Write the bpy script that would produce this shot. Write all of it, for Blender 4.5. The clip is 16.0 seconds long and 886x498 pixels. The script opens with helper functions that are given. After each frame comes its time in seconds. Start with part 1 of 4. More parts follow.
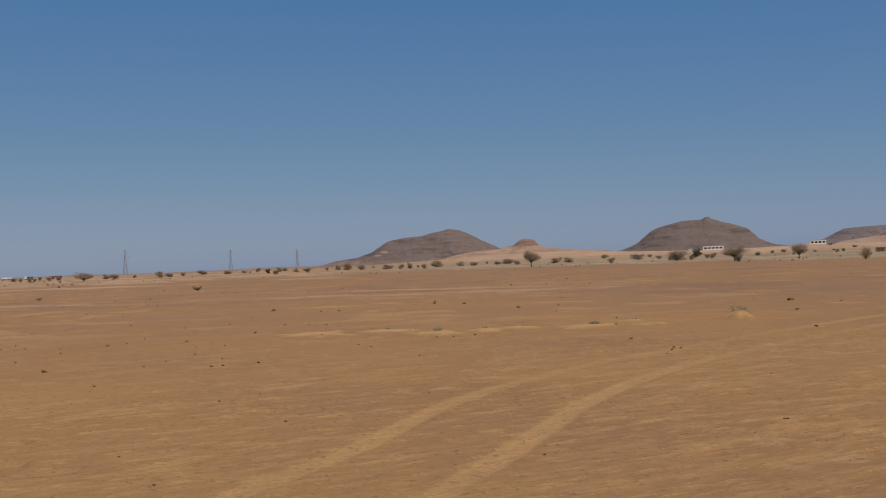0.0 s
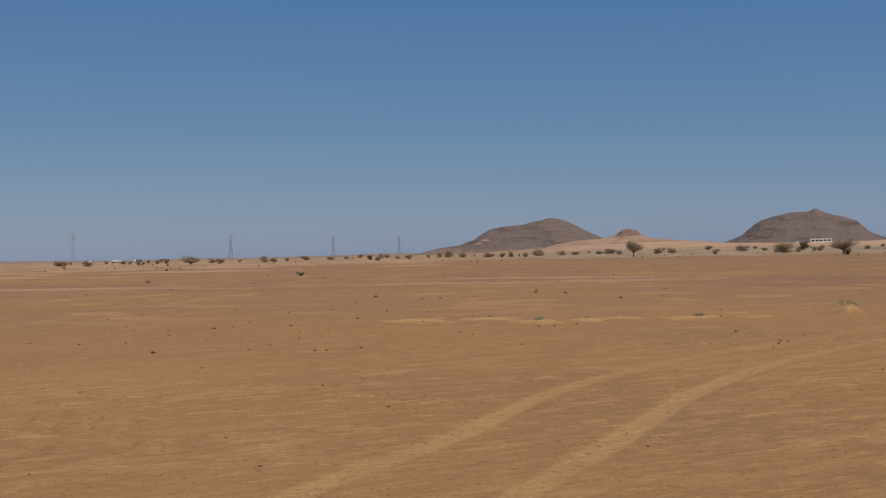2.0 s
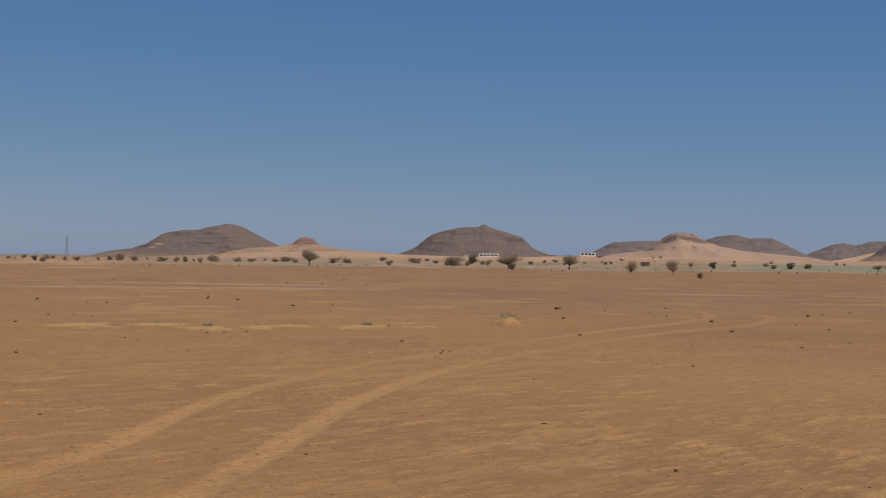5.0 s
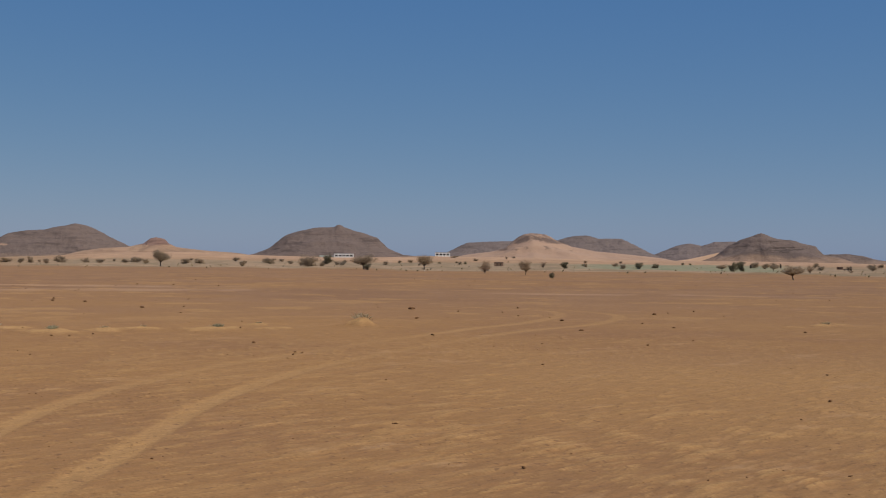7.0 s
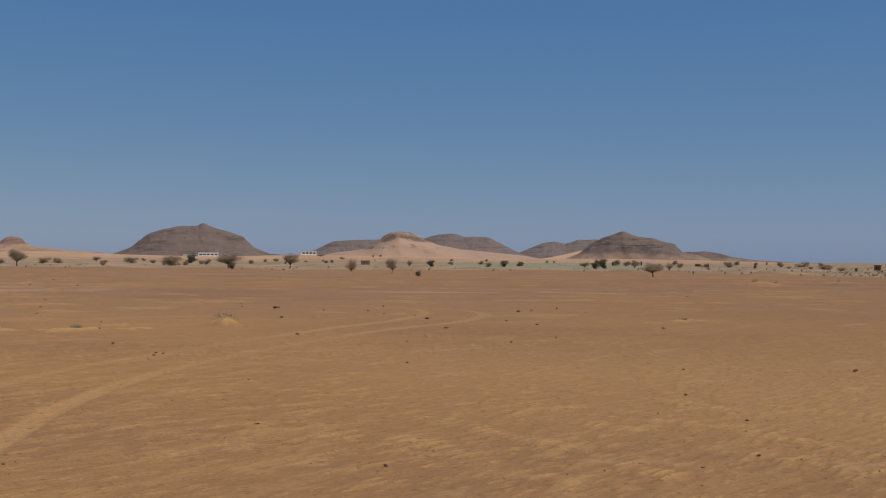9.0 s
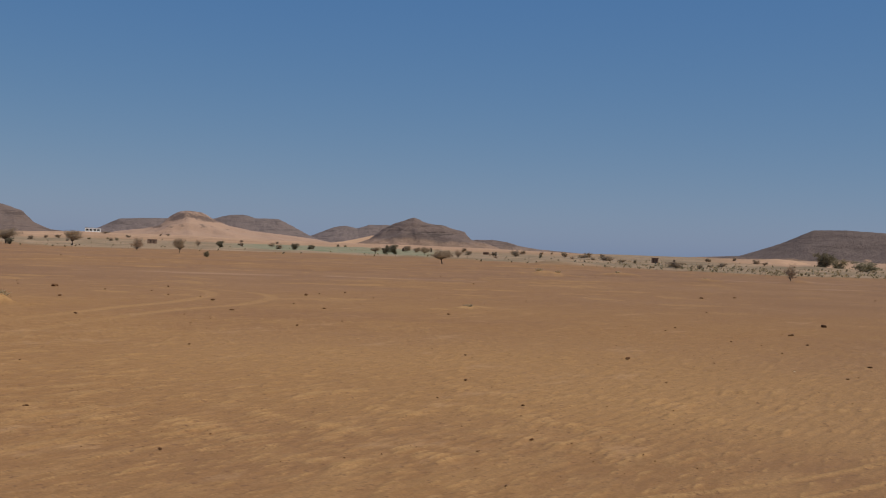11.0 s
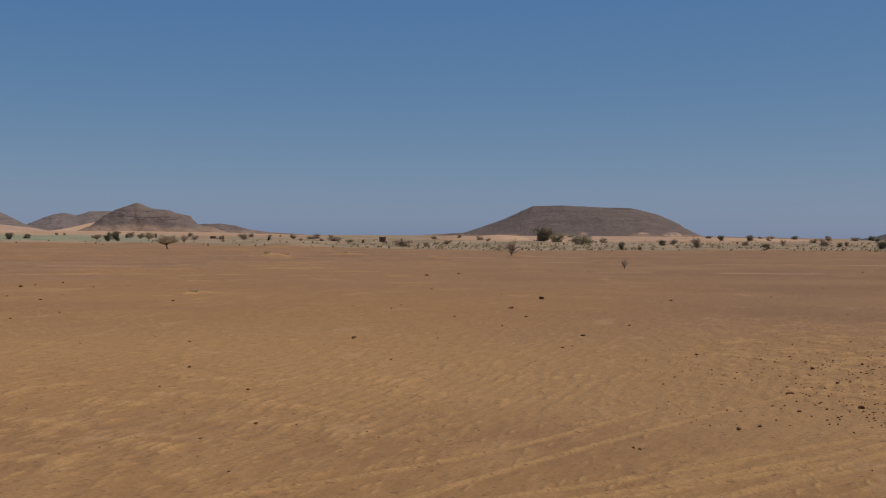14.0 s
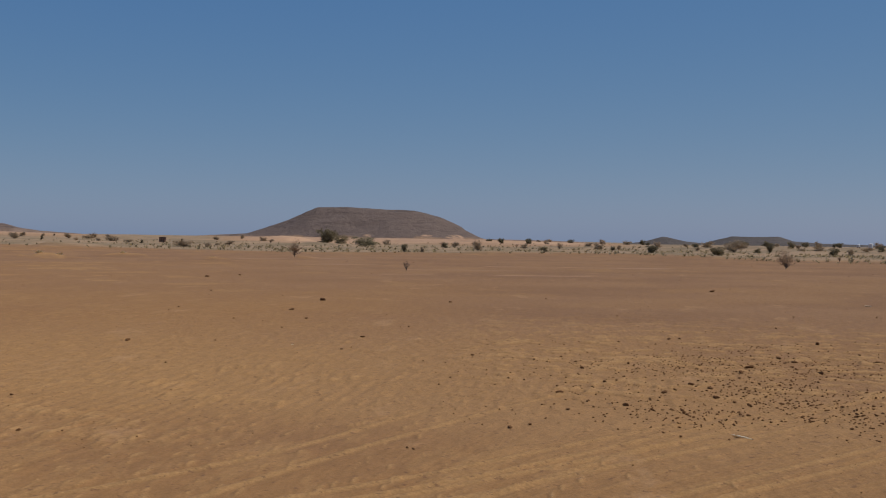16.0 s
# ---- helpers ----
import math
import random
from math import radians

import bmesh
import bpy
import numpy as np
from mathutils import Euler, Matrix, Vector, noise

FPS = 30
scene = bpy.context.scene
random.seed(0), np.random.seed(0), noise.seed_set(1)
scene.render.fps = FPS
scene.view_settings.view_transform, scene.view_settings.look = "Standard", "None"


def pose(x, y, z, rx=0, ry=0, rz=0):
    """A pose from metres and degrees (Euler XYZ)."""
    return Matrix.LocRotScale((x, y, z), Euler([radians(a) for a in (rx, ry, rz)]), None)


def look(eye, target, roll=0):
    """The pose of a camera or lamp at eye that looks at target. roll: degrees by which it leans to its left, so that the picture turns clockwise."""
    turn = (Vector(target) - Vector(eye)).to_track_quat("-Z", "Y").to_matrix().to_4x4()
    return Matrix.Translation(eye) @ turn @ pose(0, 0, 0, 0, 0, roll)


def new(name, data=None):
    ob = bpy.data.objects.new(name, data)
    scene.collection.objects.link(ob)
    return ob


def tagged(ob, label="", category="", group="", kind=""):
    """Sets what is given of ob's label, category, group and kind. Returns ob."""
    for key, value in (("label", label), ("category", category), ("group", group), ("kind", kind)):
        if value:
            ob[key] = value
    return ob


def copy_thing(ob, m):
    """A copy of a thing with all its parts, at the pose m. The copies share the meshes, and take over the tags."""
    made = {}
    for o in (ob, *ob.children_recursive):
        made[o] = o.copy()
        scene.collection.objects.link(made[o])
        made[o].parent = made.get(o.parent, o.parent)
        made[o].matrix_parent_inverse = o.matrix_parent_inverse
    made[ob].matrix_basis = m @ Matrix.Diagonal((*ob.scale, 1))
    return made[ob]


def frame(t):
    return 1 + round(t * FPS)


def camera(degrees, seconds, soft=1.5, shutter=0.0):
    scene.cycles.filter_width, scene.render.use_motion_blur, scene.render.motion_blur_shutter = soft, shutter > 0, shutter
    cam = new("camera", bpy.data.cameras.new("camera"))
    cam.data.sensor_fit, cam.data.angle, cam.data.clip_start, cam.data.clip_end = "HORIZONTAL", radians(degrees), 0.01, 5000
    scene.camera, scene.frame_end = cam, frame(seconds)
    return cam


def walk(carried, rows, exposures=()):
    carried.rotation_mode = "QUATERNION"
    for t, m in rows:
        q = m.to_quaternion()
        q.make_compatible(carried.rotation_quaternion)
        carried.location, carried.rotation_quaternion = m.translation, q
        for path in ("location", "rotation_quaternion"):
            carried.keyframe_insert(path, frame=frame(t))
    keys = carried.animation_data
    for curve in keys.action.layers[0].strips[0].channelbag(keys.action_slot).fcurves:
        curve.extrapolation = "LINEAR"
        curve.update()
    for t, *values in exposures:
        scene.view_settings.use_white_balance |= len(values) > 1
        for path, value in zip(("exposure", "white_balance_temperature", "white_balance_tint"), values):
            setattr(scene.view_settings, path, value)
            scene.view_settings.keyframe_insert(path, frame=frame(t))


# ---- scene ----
cam = camera(38.54, 16.0, soft=1.1)
PATH = [
    (0, pose(-0.000, 0.398, 1.700, 90.625, 2.052, 0.000)),
    (0.5, pose(-0.013, 0.398, 1.700, 90.797, 1.977, 1.814)),
    (1, pose(-0.030, 0.397, 1.700, 90.537, 1.979, 4.330)),
    (1.5, pose(-0.035, 0.396, 1.700, 90.180, 2.142, 5.061)),
    (2, pose(-0.032, 0.396, 1.700, 90.222, 1.235, 4.567)),
    (2.5, pose(-0.033, 0.396, 1.700, 90.239, 0.888, 4.758)),
    (3, pose(-0.017, 0.397, 1.700, 90.519, 1.139, 2.382)),
    (3.5, pose(0.013, 0.397, 1.700, 90.581, 0.645, -1.937)),
    (4, pose(0.039, 0.396, 1.700, 90.485, -0.004, -5.582)),
    (4.2, pose(0.046, 0.395, 1.700, 90.513, -0.020, -6.712)),
    (6.3, pose(0.098, 0.385, 1.700, 90.340, -0.535, -14.238)),
    (6.5, pose(0.103, 0.384, 1.700, 90.514, -0.131, -15.069)),
    (7, pose(0.113, 0.381, 1.700, 90.569, -0.503, -16.524)),
    (7.5, pose(0.121, 0.379, 1.700, 90.676, -0.398, -17.691)),
    (8, pose(0.131, 0.376, 1.700, 90.691, -0.416, -19.201)),
    (8.5, pose(0.140, 0.372, 1.700, 90.743, -0.167, -20.671)),
    (9, pose(0.152, 0.367, 1.700, 90.535, -0.297, -22.541)),
    (9.5, pose(0.164, 0.362, 1.700, 90.340, -0.263, -24.407)),
    (10, pose(0.181, 0.354, 1.700, 90.486, -0.782, -26.993)),
    (10.2, pose(0.188, 0.351, 1.700, 90.457, -1.084, -28.196)),
    (12.3, pose(0.229, 0.325, 1.700, 89.304, -1.257, -35.209)),
    (12.5, pose(0.231, 0.324, 1.700, 89.338, -0.850, -35.446)),
    (13, pose(0.236, 0.320, 1.700, 89.366, -0.323, -36.399)),
    (13.5, pose(0.257, 0.304, 1.700, 89.357, -0.113, -40.179)),
    (14, pose(0.277, 0.285, 1.700, 89.380, -0.260, -44.176)),
    (14.5, pose(0.290, 0.272, 1.700, 89.512, -0.387, -46.895)),
    (15, pose(0.301, 0.261, 1.700, 89.467, -0.654, -49.078)),
    (15.5, pose(0.313, 0.246, 1.700, 89.478, -0.762, -51.810)),
    (16, pose(0.321, 0.234, 1.700, 89.532, -0.763, -53.912)),
]
walk(cam, PATH, [(0, 0.0), (9, 0.0), (12.5, -0.03), (16, -0.06)])

# ---- light: high sun behind the right shoulder, clear hazy sky ----
SUN_AZ, SUN_EL = 140.0, 57.0
world = bpy.data.worlds.new("desert_sky")
scene.world = world
world.use_nodes = True
wn, wl = world.node_tree.nodes, world.node_tree.links
wn.clear()
sky = wn.new("ShaderNodeTexSky")
sky.sky_type = 'NISHITA'
sky.sun_disc = False
sky.sun_elevation, sky.sun_rotation = radians(SUN_EL), radians(SUN_AZ)
sky.altitude, sky.air_density, sky.dust_density, sky.ozone_density = 300, 0.6, 0.6, 0.3
# haze: each channel of the sky's colour gets its own gain and gamma
split, join = wn.new("ShaderNodeSeparateColor"), wn.new("ShaderNodeCombineColor")
wl.new(sky.outputs[0], split.inputs[0])
for ch, (gain, power) in enumerate(((0.906, 0.98), (1.978, 0.58), (5.196, 0.20))):
    p, g = wn.new("ShaderNodeMath"), wn.new("ShaderNodeMath")
    p.operation, g.operation = 'POWER', 'MULTIPLY'
    p.inputs[1].default_value, g.inputs[1].default_value = power, gain
    wl.new(split.outputs[ch], p.inputs[0])
    wl.new(p.outputs[0], g.inputs[0])
    wl.new(g.outputs[0], join.inputs[ch])
bg = wn.new("ShaderNodeBackground")
bg.inputs[1].default_value = 0.0525
wo = wn.new("ShaderNodeOutputWorld")
wl.new(join.outputs[0], bg.inputs[0])
wl.new(bg.outputs[0], wo.inputs[0])

lamp = bpy.data.lights.new("sun", 'SUN')
lamp.energy, lamp.angle, lamp.color = 4.1, radians(0.53), (1.0, 0.93, 0.82)
sun = new("sun", lamp)
sa, se = radians(SUN_AZ), radians(SUN_EL)
sun.matrix_world = look((0, 0, 0), (-math.sin(sa) * math.cos(se), -math.cos(sa) * math.cos(se), -math.sin(se)))
sun.location = (60, -70, 120)


# ---- materials ----
class Mat:
    """A node material with short calls."""

    def __init__(self, name, rough=0.9):
        self.m = bpy.data.materials.new(name)
        self.m.use_nodes = True
        self.t = self.m.node_tree
        self.b = self.t.nodes["Principled BSDF"]
        self.b.inputs["Roughness"].default_value = rough
        self.b.inputs["Specular IOR Level"].default_value = 0.15
        self.pos = self.t.nodes.new("ShaderNodeTexCoord").outputs["Object"]

    def link(self, a, b):
        self.t.links.new(a, b)

    def coords(self, sx=1, sy=1, sz=1, rz=0):
        n = self.t.nodes.new("ShaderNodeMapping")
        n.inputs["Scale"].default_value = (sx, sy, sz)
        n.inputs["Rotation"].default_value = (0, 0, radians(rz))
        self.link(self.pos, n.inputs[0])
        return n.outputs[0]

    def combed(self, turn, along, across):
        """Coordinates drawn out along one direction of the plain, turn degrees from x."""
        a, b = self.t.nodes.new("ShaderNodeMapping"), self.t.nodes.new("ShaderNodeMapping")
        a.inputs["Rotation"].default_value = (0, 0, radians(-turn))
        b.inputs["Scale"].default_value = (along, across, 1)
        self.link(self.pos, a.inputs[0])
        self.link(a.outputs[0], b.inputs[0])
        return b.outputs[0]

    def noise(self, scale, detail=4, rough=0.6, vec=None, out=0):
        n = self.t.nodes.new("ShaderNodeTexNoise")
        n.inputs["Scale"].default_value = scale
        n.inputs["Detail"].default_value = detail
        n.inputs["Roughness"].default_value = rough
        self.link(vec or self.pos, n.inputs["Vector"])
        return n.outputs[out]

    def ramp(self, fac, a, b):
        n = self.t.nodes.new("ShaderNodeMapRange")
        n.interpolation_type = 'SMOOTHSTEP'
        n.inputs[1].default_value, n.inputs[2].default_value = a, b
        self.link(fac, n.inputs[0])
        return n.outputs[0]

    def attr(self, name):
        n = self.t.nodes.new("ShaderNodeAttribute")
        n.attribute_name = name
        return n.outputs["Fac"]

    def math(self, op, a, b):
        n = self.t.nodes.new("ShaderNodeMath")
        n.operation = op
        for s, v in ((n.inputs[0], a), (n.inputs[1], b)):
            if isinstance(v, (int, float)):
                s.default_value = v
            else:
                self.link(v, s)
        return n.outputs[0]

    def mix(self, fac, a, b, mode='MIX'):
        n = self.t.nodes.new("ShaderNodeMix")
        n.data_type, n.blend_type = 'RGBA', mode
        for s, v in ((n.inputs[0], fac), (n.inputs[6], a), (n.inputs[7], b)):
            if isinstance(v, (int, float)):
                s.default_value = v
            elif isinstance(v, tuple):
                s.default_value = (*v, 1)
            else:
                self.link(v, s)
        return n.outputs[2]

    def bump(self, height, dist, strength=1.0, normal=None):
        n = self.t.nodes.new("ShaderNodeBump")
        n.inputs["Distance"].default_value = dist
        n.inputs["Strength"].default_value = strength
        self.link(height, n.inputs["Height"])
        if normal:
            self.link(normal, n.inputs["Normal"])
        return n.outputs[0]

    def done(self, color, normal=None):
        if isinstance(color, tuple):
            self.b.inputs["Base Color"].default_value = (*color, 1)
        else:
            self.link(color, self.b.inputs["Base Color"])
        if normal:
            self.link(normal, self.b.inputs["Normal"])
        return self.m


def ground_material():
    k = Mat("desert_ground", 0.95)
    k.b.inputs["Diffuse Roughness"].default_value = 0.30
    grain = k.noise(28, 5, 0.75)
    patch = k.noise(0.11, 5, 0.6)
    broad = k.noise(0.018, 4, 0.55)
    streak = k.noise(1.0, 5, 0.65, k.combed(30, 0.7, 2.6))
    gravel = k.mix(k.ramp(broad, 0.35, 0.65), (0.252, 0.134, 0.055), (0.290, 0.158, 0.063))
    gravel = k.mix(k.ramp(patch, 0.42, 0.66), gravel, (0.228, 0.121, 0.055))
    gravel = k.mix(k.math('MULTIPLY', k.ramp(streak, 0.55, 0.66), 0.28), gravel, (0.332, 0.192, 0.086))
    sand = k.mix(k.ramp(grain, 0.3, 0.7), (0.328, 0.190, 0.078), (0.388, 0.228, 0.098))
    col = k.mix(k.attr("sand"), gravel, sand)
    plain = k.mix(k.ramp(patch, 0.35, 0.7), (0.207, 0.114, 0.060), (0.257, 0.146, 0.075))
    col = k.mix(k.attr("far_gravel"), col, plain)
    scrub = k.mix(k.ramp(k.noise(0.06, 6, 0.75), 0.40, 0.60), (0.198, 0.148, 0.091), (0.312, 0.215, 0.136))
    col = k.mix(k.attr("scrub"), col, scrub)
    field = k.mix(k.ramp(k.noise(0.12, 5, 0.75), 0.40, 0.60), (0.172, 0.184, 0.112), (0.245, 0.212, 0.136))
    col = k.mix(k.attr("field"), col, field)
    dune = k.mix(k.ramp(k.noise(0.045, 6, 0.75), 0.38, 0.62), (0.300, 0.190, 0.120), (0.425, 0.272, 0.172))
    col = k.mix(k.attr("dune"), col, dune)
    speck = k.math('MULTIPLY', k.ramp(k.noise(11, 4, 0.65), 0.59, 0.66), 0.7)
    col = k.mix(speck, col, (0.140, 0.072, 0.040))
    cobble = k.math('MULTIPLY', k.ramp(k.noise(2.1, 3, 0.6), 0.66, 0.72), k.math('MULTIPLY', k.attr("far_gravel"), 0.6))
    col = k.mix(cobble, col, (0.120, 0.066, 0.040))
    fleck = k.math('MULTIPLY', k.ramp(k.noise(0.55, 6, 0.72, k.combed(30, 0.6, 1.5)), 0.58, 0.66), 0.42)
    col = k.mix(fleck, col, (0.368, 0.220, 0.112))
    fine = k.noise(4.0, 6, 0.75, k.combed(30, 0.6, 2.2))
    col = k.mix(k.ramp(fine, 0.40, 0.64), k.mix(1.0, col, (0.93, 0.93, 0.93), 'MULTIPLY'), k.mix(1.0, col, (1.08, 1.07, 1.05), 'MULTIPLY'))
    col = k.mix(k.ramp(grain, 0.25, 0.75), k.mix(1.0, col, (0.87, 0.87, 0.87), 'MULTIPLY'), k.mix(1.0, col, (1.14, 1.13, 1.10), 'MULTIPLY'))
    n = k.bump(grain, 0.012, 0.7)
    n = k.bump(k.noise(6, 5, 0.7), 0.03, 0.5, n)
    return k.done(col, n)


SAND_COL = (0.385, 0.248, 0.160)


def dune_material():
    """Pale blown sand with faint darker sweeps."""
    k = Mat("pale_dune_sand", 0.95)
    k.b.inputs["Diffuse Roughness"].default_value = 0.6
    f = k.noise(0.02, 6, 0.7, k.coords(1, 1, 4))
    col = k.mix(k.ramp(f, 0.36, 0.64), (0.385, 0.238, 0.142), (0.490, 0.312, 0.192))
    return k.done(col, k.bump(k.noise(0.3, 5, 0.7), 0.6, 0.6))


def rock_material(name, dark, light, sandy, low, high, amp, ledges=0.6, over=0.0):
    """Layered rock: faint strata by height, dark broken ledges, rubble, and blown sand below the heights low to high."""
    k = Mat(name, 0.95)
    sep = k.t.nodes.new("ShaderNodeSeparateXYZ")
    k.link(k.pos, sep.inputs[0])
    wob = k.math('MULTIPLY', k.noise(0.012, 4, 0.6), 30)
    layer = k.t.nodes.new("ShaderNodeTexNoise")
    layer.noise_dimensions = '1D'
    layer.inputs["Scale"].default_value, layer.inputs["Detail"].default_value = 0.2, 5
    k.link(k.math('ADD', sep.outputs[2], wob), layer.inputs["W"])
    rubble = k.noise(0.16, 6, 0.75)
    col = k.mix(k.noise(0.012, 3, 0.5), dark, light)
    col = k.mix(k.math('MULTIPLY', k.ramp(layer.outputs[0], 0.42, 0.6), 0.35), col, light)
    broken = k.ramp(k.noise(0.026, 7, 0.72, k.coords(1, 1, 9)), 0.54, 0.62)
    col = k.mix(k.math('MULTIPLY', broken, ledges), col, tuple(c * 0.5 for c in dark))
    col = k.mix(k.math('MULTIPLY', k.ramp(rubble, 0.45, 0.7), 0.5), col, tuple(c * 0.66 for c in dark))
    drift = k.math('ADD', sep.outputs[2], k.math('MULTIPLY', k.math('SUBTRACT', k.noise(0.03, 6, 0.65, k.coords(1, 1, 2.5)), 0.5), amp * 2.0))
    blown = k.math('SUBTRACT', 1.0, k.ramp(drift, low, high))
    col = k.mix(blown, col, k.mix(k.ramp(k.noise(0.05, 6, 0.7), 0.35, 0.65), sandy, tuple(c * 0.70 for c in sandy)))
    col = k.mix(k.math('MULTIPLY', k.attr("drift"), k.ramp(k.noise(0.07, 6, 0.75, k.coords(1, 1, 3)), 0.36, 0.60)), col, SAND_COL)
    if over:
        col = k.mix(k.math('MULTIPLY', broken, over), col, dark)
    n = k.bump(rubble, 2.2, 0.9)
    n = k.bump(k.noise(1.2, 4, 0.7), 0.5, 0.6, n)
    return k.done(col, n)


def ledge_material():
    """Pale blown sand over a hill, with one dark broken ledge and a darker rock cap."""
    k = Mat("sand_hill_with_dark_ledges", 0.95)
    sep = k.t.nodes.new("ShaderNodeSeparateXYZ")
    k.link(k.pos, sep.inputs[0])
    w = k.math('ADD', sep.outputs[2], k.math('MULTIPLY', k.math('SUBTRACT', k.noise(0.03, 6, 0.7), 0.5), 9))
    cap = k.math('MULTIPLY', k.ramp(w, 17.5, 19.5), k.math('SUBTRACT', 1.0, k.math('MULTIPLY', k.ramp(w, 26.5, 28.0), 0.6)))
    cap = k.math('MULTIPLY', cap, k.ramp(k.noise(0.04, 6, 0.75, k.coords(1, 1, 1.6)), 0.42, 0.56))
    shelf = k.math('MULTIPLY', k.ramp(w, 12.2, 12.8), k.math('SUBTRACT', 1.0, k.ramp(w, 15.0, 15.8)))
    shelf = k.math('MULTIPLY', shelf, k.ramp(k.noise(0.022, 5, 0.65), 0.50, 0.57))
    rubble = k.noise(0.16, 6, 0.75)
    sandy = k.mix(k.noise(0.05, 5, 0.65), (0.270, 0.178, 0.126), (0.400, 0.262, 0.180))
    rock = k.mix(rubble, (0.085, 0.060, 0.050), (0.150, 0.104, 0.084))
    col = k.mix(k.math('MULTIPLY', k.math('MAXIMUM', cap, shelf), 0.95), sandy, rock)
    return k.done(col, k.bump(rubble, 1.6, 0.8))


M_GROUND = ground_material()
M_ROCK = rock_material("dark_layered_rock", (0.128, 0.096, 0.084), (0.175, 0.128, 0.108), (0.235, 0.165, 0.125), 3.0, 8.0, 7.0)
M_ROCK_SANDY = rock_material("dark_rock_with_sandy_foot", (0.122, 0.092, 0.080), (0.170, 0.124, 0.104), (0.270, 0.180, 0.128), 6.0, 12.0, 9.0, 0.9)
M_SANDROCK = ledge_material()
M_DUNE = dune_material()
M_CROWN = rock_material("sand_hill_with_rock_crown", (0.195, 0.114, 0.088), (0.300, 0.185, 0.138), SAND_COL, 12.0, 14.0, 5.0, 0.8, 0.35)
M_FARROCK = rock_material("far_dark_rock", (0.140, 0.110, 0.102), (0.175, 0.135, 0.120), (0.22, 0.165, 0.130), -30.0, -20.0, 5.0, 0.5)
# rock colour darkened so the sunlit low slopes look dimmed by haze
M_FARLOW = rock_material("haze_darkened_far_rock", (0.078, 0.068, 0.064), (0.100, 0.086, 0.080), (0.120, 0.100, 0.090), -30.0, -20.0, 5.0, 0.4)
M_FARPLAIN = rock_material("far_brown_ground", (0.215, 0.150, 0.118), (0.270, 0.188, 0.145), (0.30, 0.205, 0.150), -30.0, -20.0, 5.0, 0.4)
M_MESA = rock_material("dark_smooth_scree", (0.112, 0.085, 0.074), (0.145, 0.108, 0.092), (0.300, 0.192, 0.122), 0.0, 4.0, 7.0, 0.45)


# ---- noise for relief ----
def lattice(ix, iy, seed):
    h = (ix.astype(np.int64) * 374761393 + iy.astype(np.int64) * 668265263 + seed * 974634713) & 0xFFFFFFFF
    h = ((h ^ (h >> 13)) * 1274126177) & 0xFFFFFFFF
    return ((h ^ (h >> 16)) & 0xFFFF) / 65535.0


def vnoise(x, y, seed=0):
    ix, iy = np.floor(x), np.floor(y)
    fx, fy = x - ix, y - iy
    fx, fy = fx * fx * (3 - 2 * fx), fy * fy * (3 - 2 * fy)
    a, b = lattice(ix, iy, seed), lattice(ix + 1, iy, seed)
    c, d = lattice(ix, iy + 1, seed), lattice(ix + 1, iy + 1, seed)
    return (a * (1 - fx) + b * fx) * (1 - fy) + (c * (1 - fx) + d * fx) * fy


def fbm(x, y, octaves=4, seed=0, gain=0.5):
    total, amp, norm = 0.0, 1.0, 0.0
    for o in range(octaves):
        total = total + amp * vnoise(x * 2 ** o + 17.3 * o, y * 2 ** o - 9.1 * o, seed + o)
        norm += amp
        amp *= gain
    return total / norm


def step(x, a, b):
    s = np.clip((x - a) / (b - a), 0, 1)
    return s * s * (3 - 2 * s)


# ---- the lie of the land ----
AZ_TOP = (-180, -9, -4, 0, 2, 5.5, 7, 9, 12, 14, 16, 18, 25, 30, 34, 38, 45, 55, 62, 75, 100, 180)
EL_TOP = (-.1, -.1, -.02, .12, .26, .34, .26, .22, .16, .2, .27, .24, .14, .12, .08, -.03, -.04, -.04, -.08, -.08, -.1, -.1)


def rise(x, y):
    """The sand apron that climbs gently towards the hills."""
    r, az = np.hypot(x, y), np.degrees(np.arctan2(x, y))
    top = 1.7 + 900 * np.tan(np.radians(np.interp(az, AZ_TOP, EL_TOP)))
    dip = np.clip((az - 56) / 6, 0, 1) * np.clip(r - 450, 0, 2500) * .0022
    return -dip + np.maximum(top, 0) * np.clip((r - 240) / 660, 0, 1) ** 2


def from_line(x, y, pts):
    """Distance of each place from a polyline."""
    best = np.full(x.shape, 1e9)
    for (ax, ay), (bx, by) in zip(pts[:-1], pts[1:]):
        ux, uy = bx - ax, by - ay
        t = np.clip(((x - ax) * ux + (y - ay) * uy) / (ux * ux + uy * uy), 0, 1)
        best = np.minimum(best, np.hypot(x - ax - t * ux, y - ay - t * uy))
    return best


def smooth_line(pts, n=6):
    """A rounded polyline through the points."""
    p = [Vector((*q, 0)) for q in pts]
    p = [2 * p[0] - p[1]] + p + [2 * p[-1] - p[-2]]
    out = []
    for i in range(1, len(p) - 2):
        for k in range(n):
            t = k / n
            a, b, c, d = p[i - 1:i + 3]
            v = 0.5 * (2 * b + (c - a) * t + (2 * a - 5 * b + 4 * c - d) * t * t + (3 * b - a - 3 * c + d) * t ** 3)
            out.append((v.x, v.y))
    out.append((p[-2].x, p[-2].y))
    return out


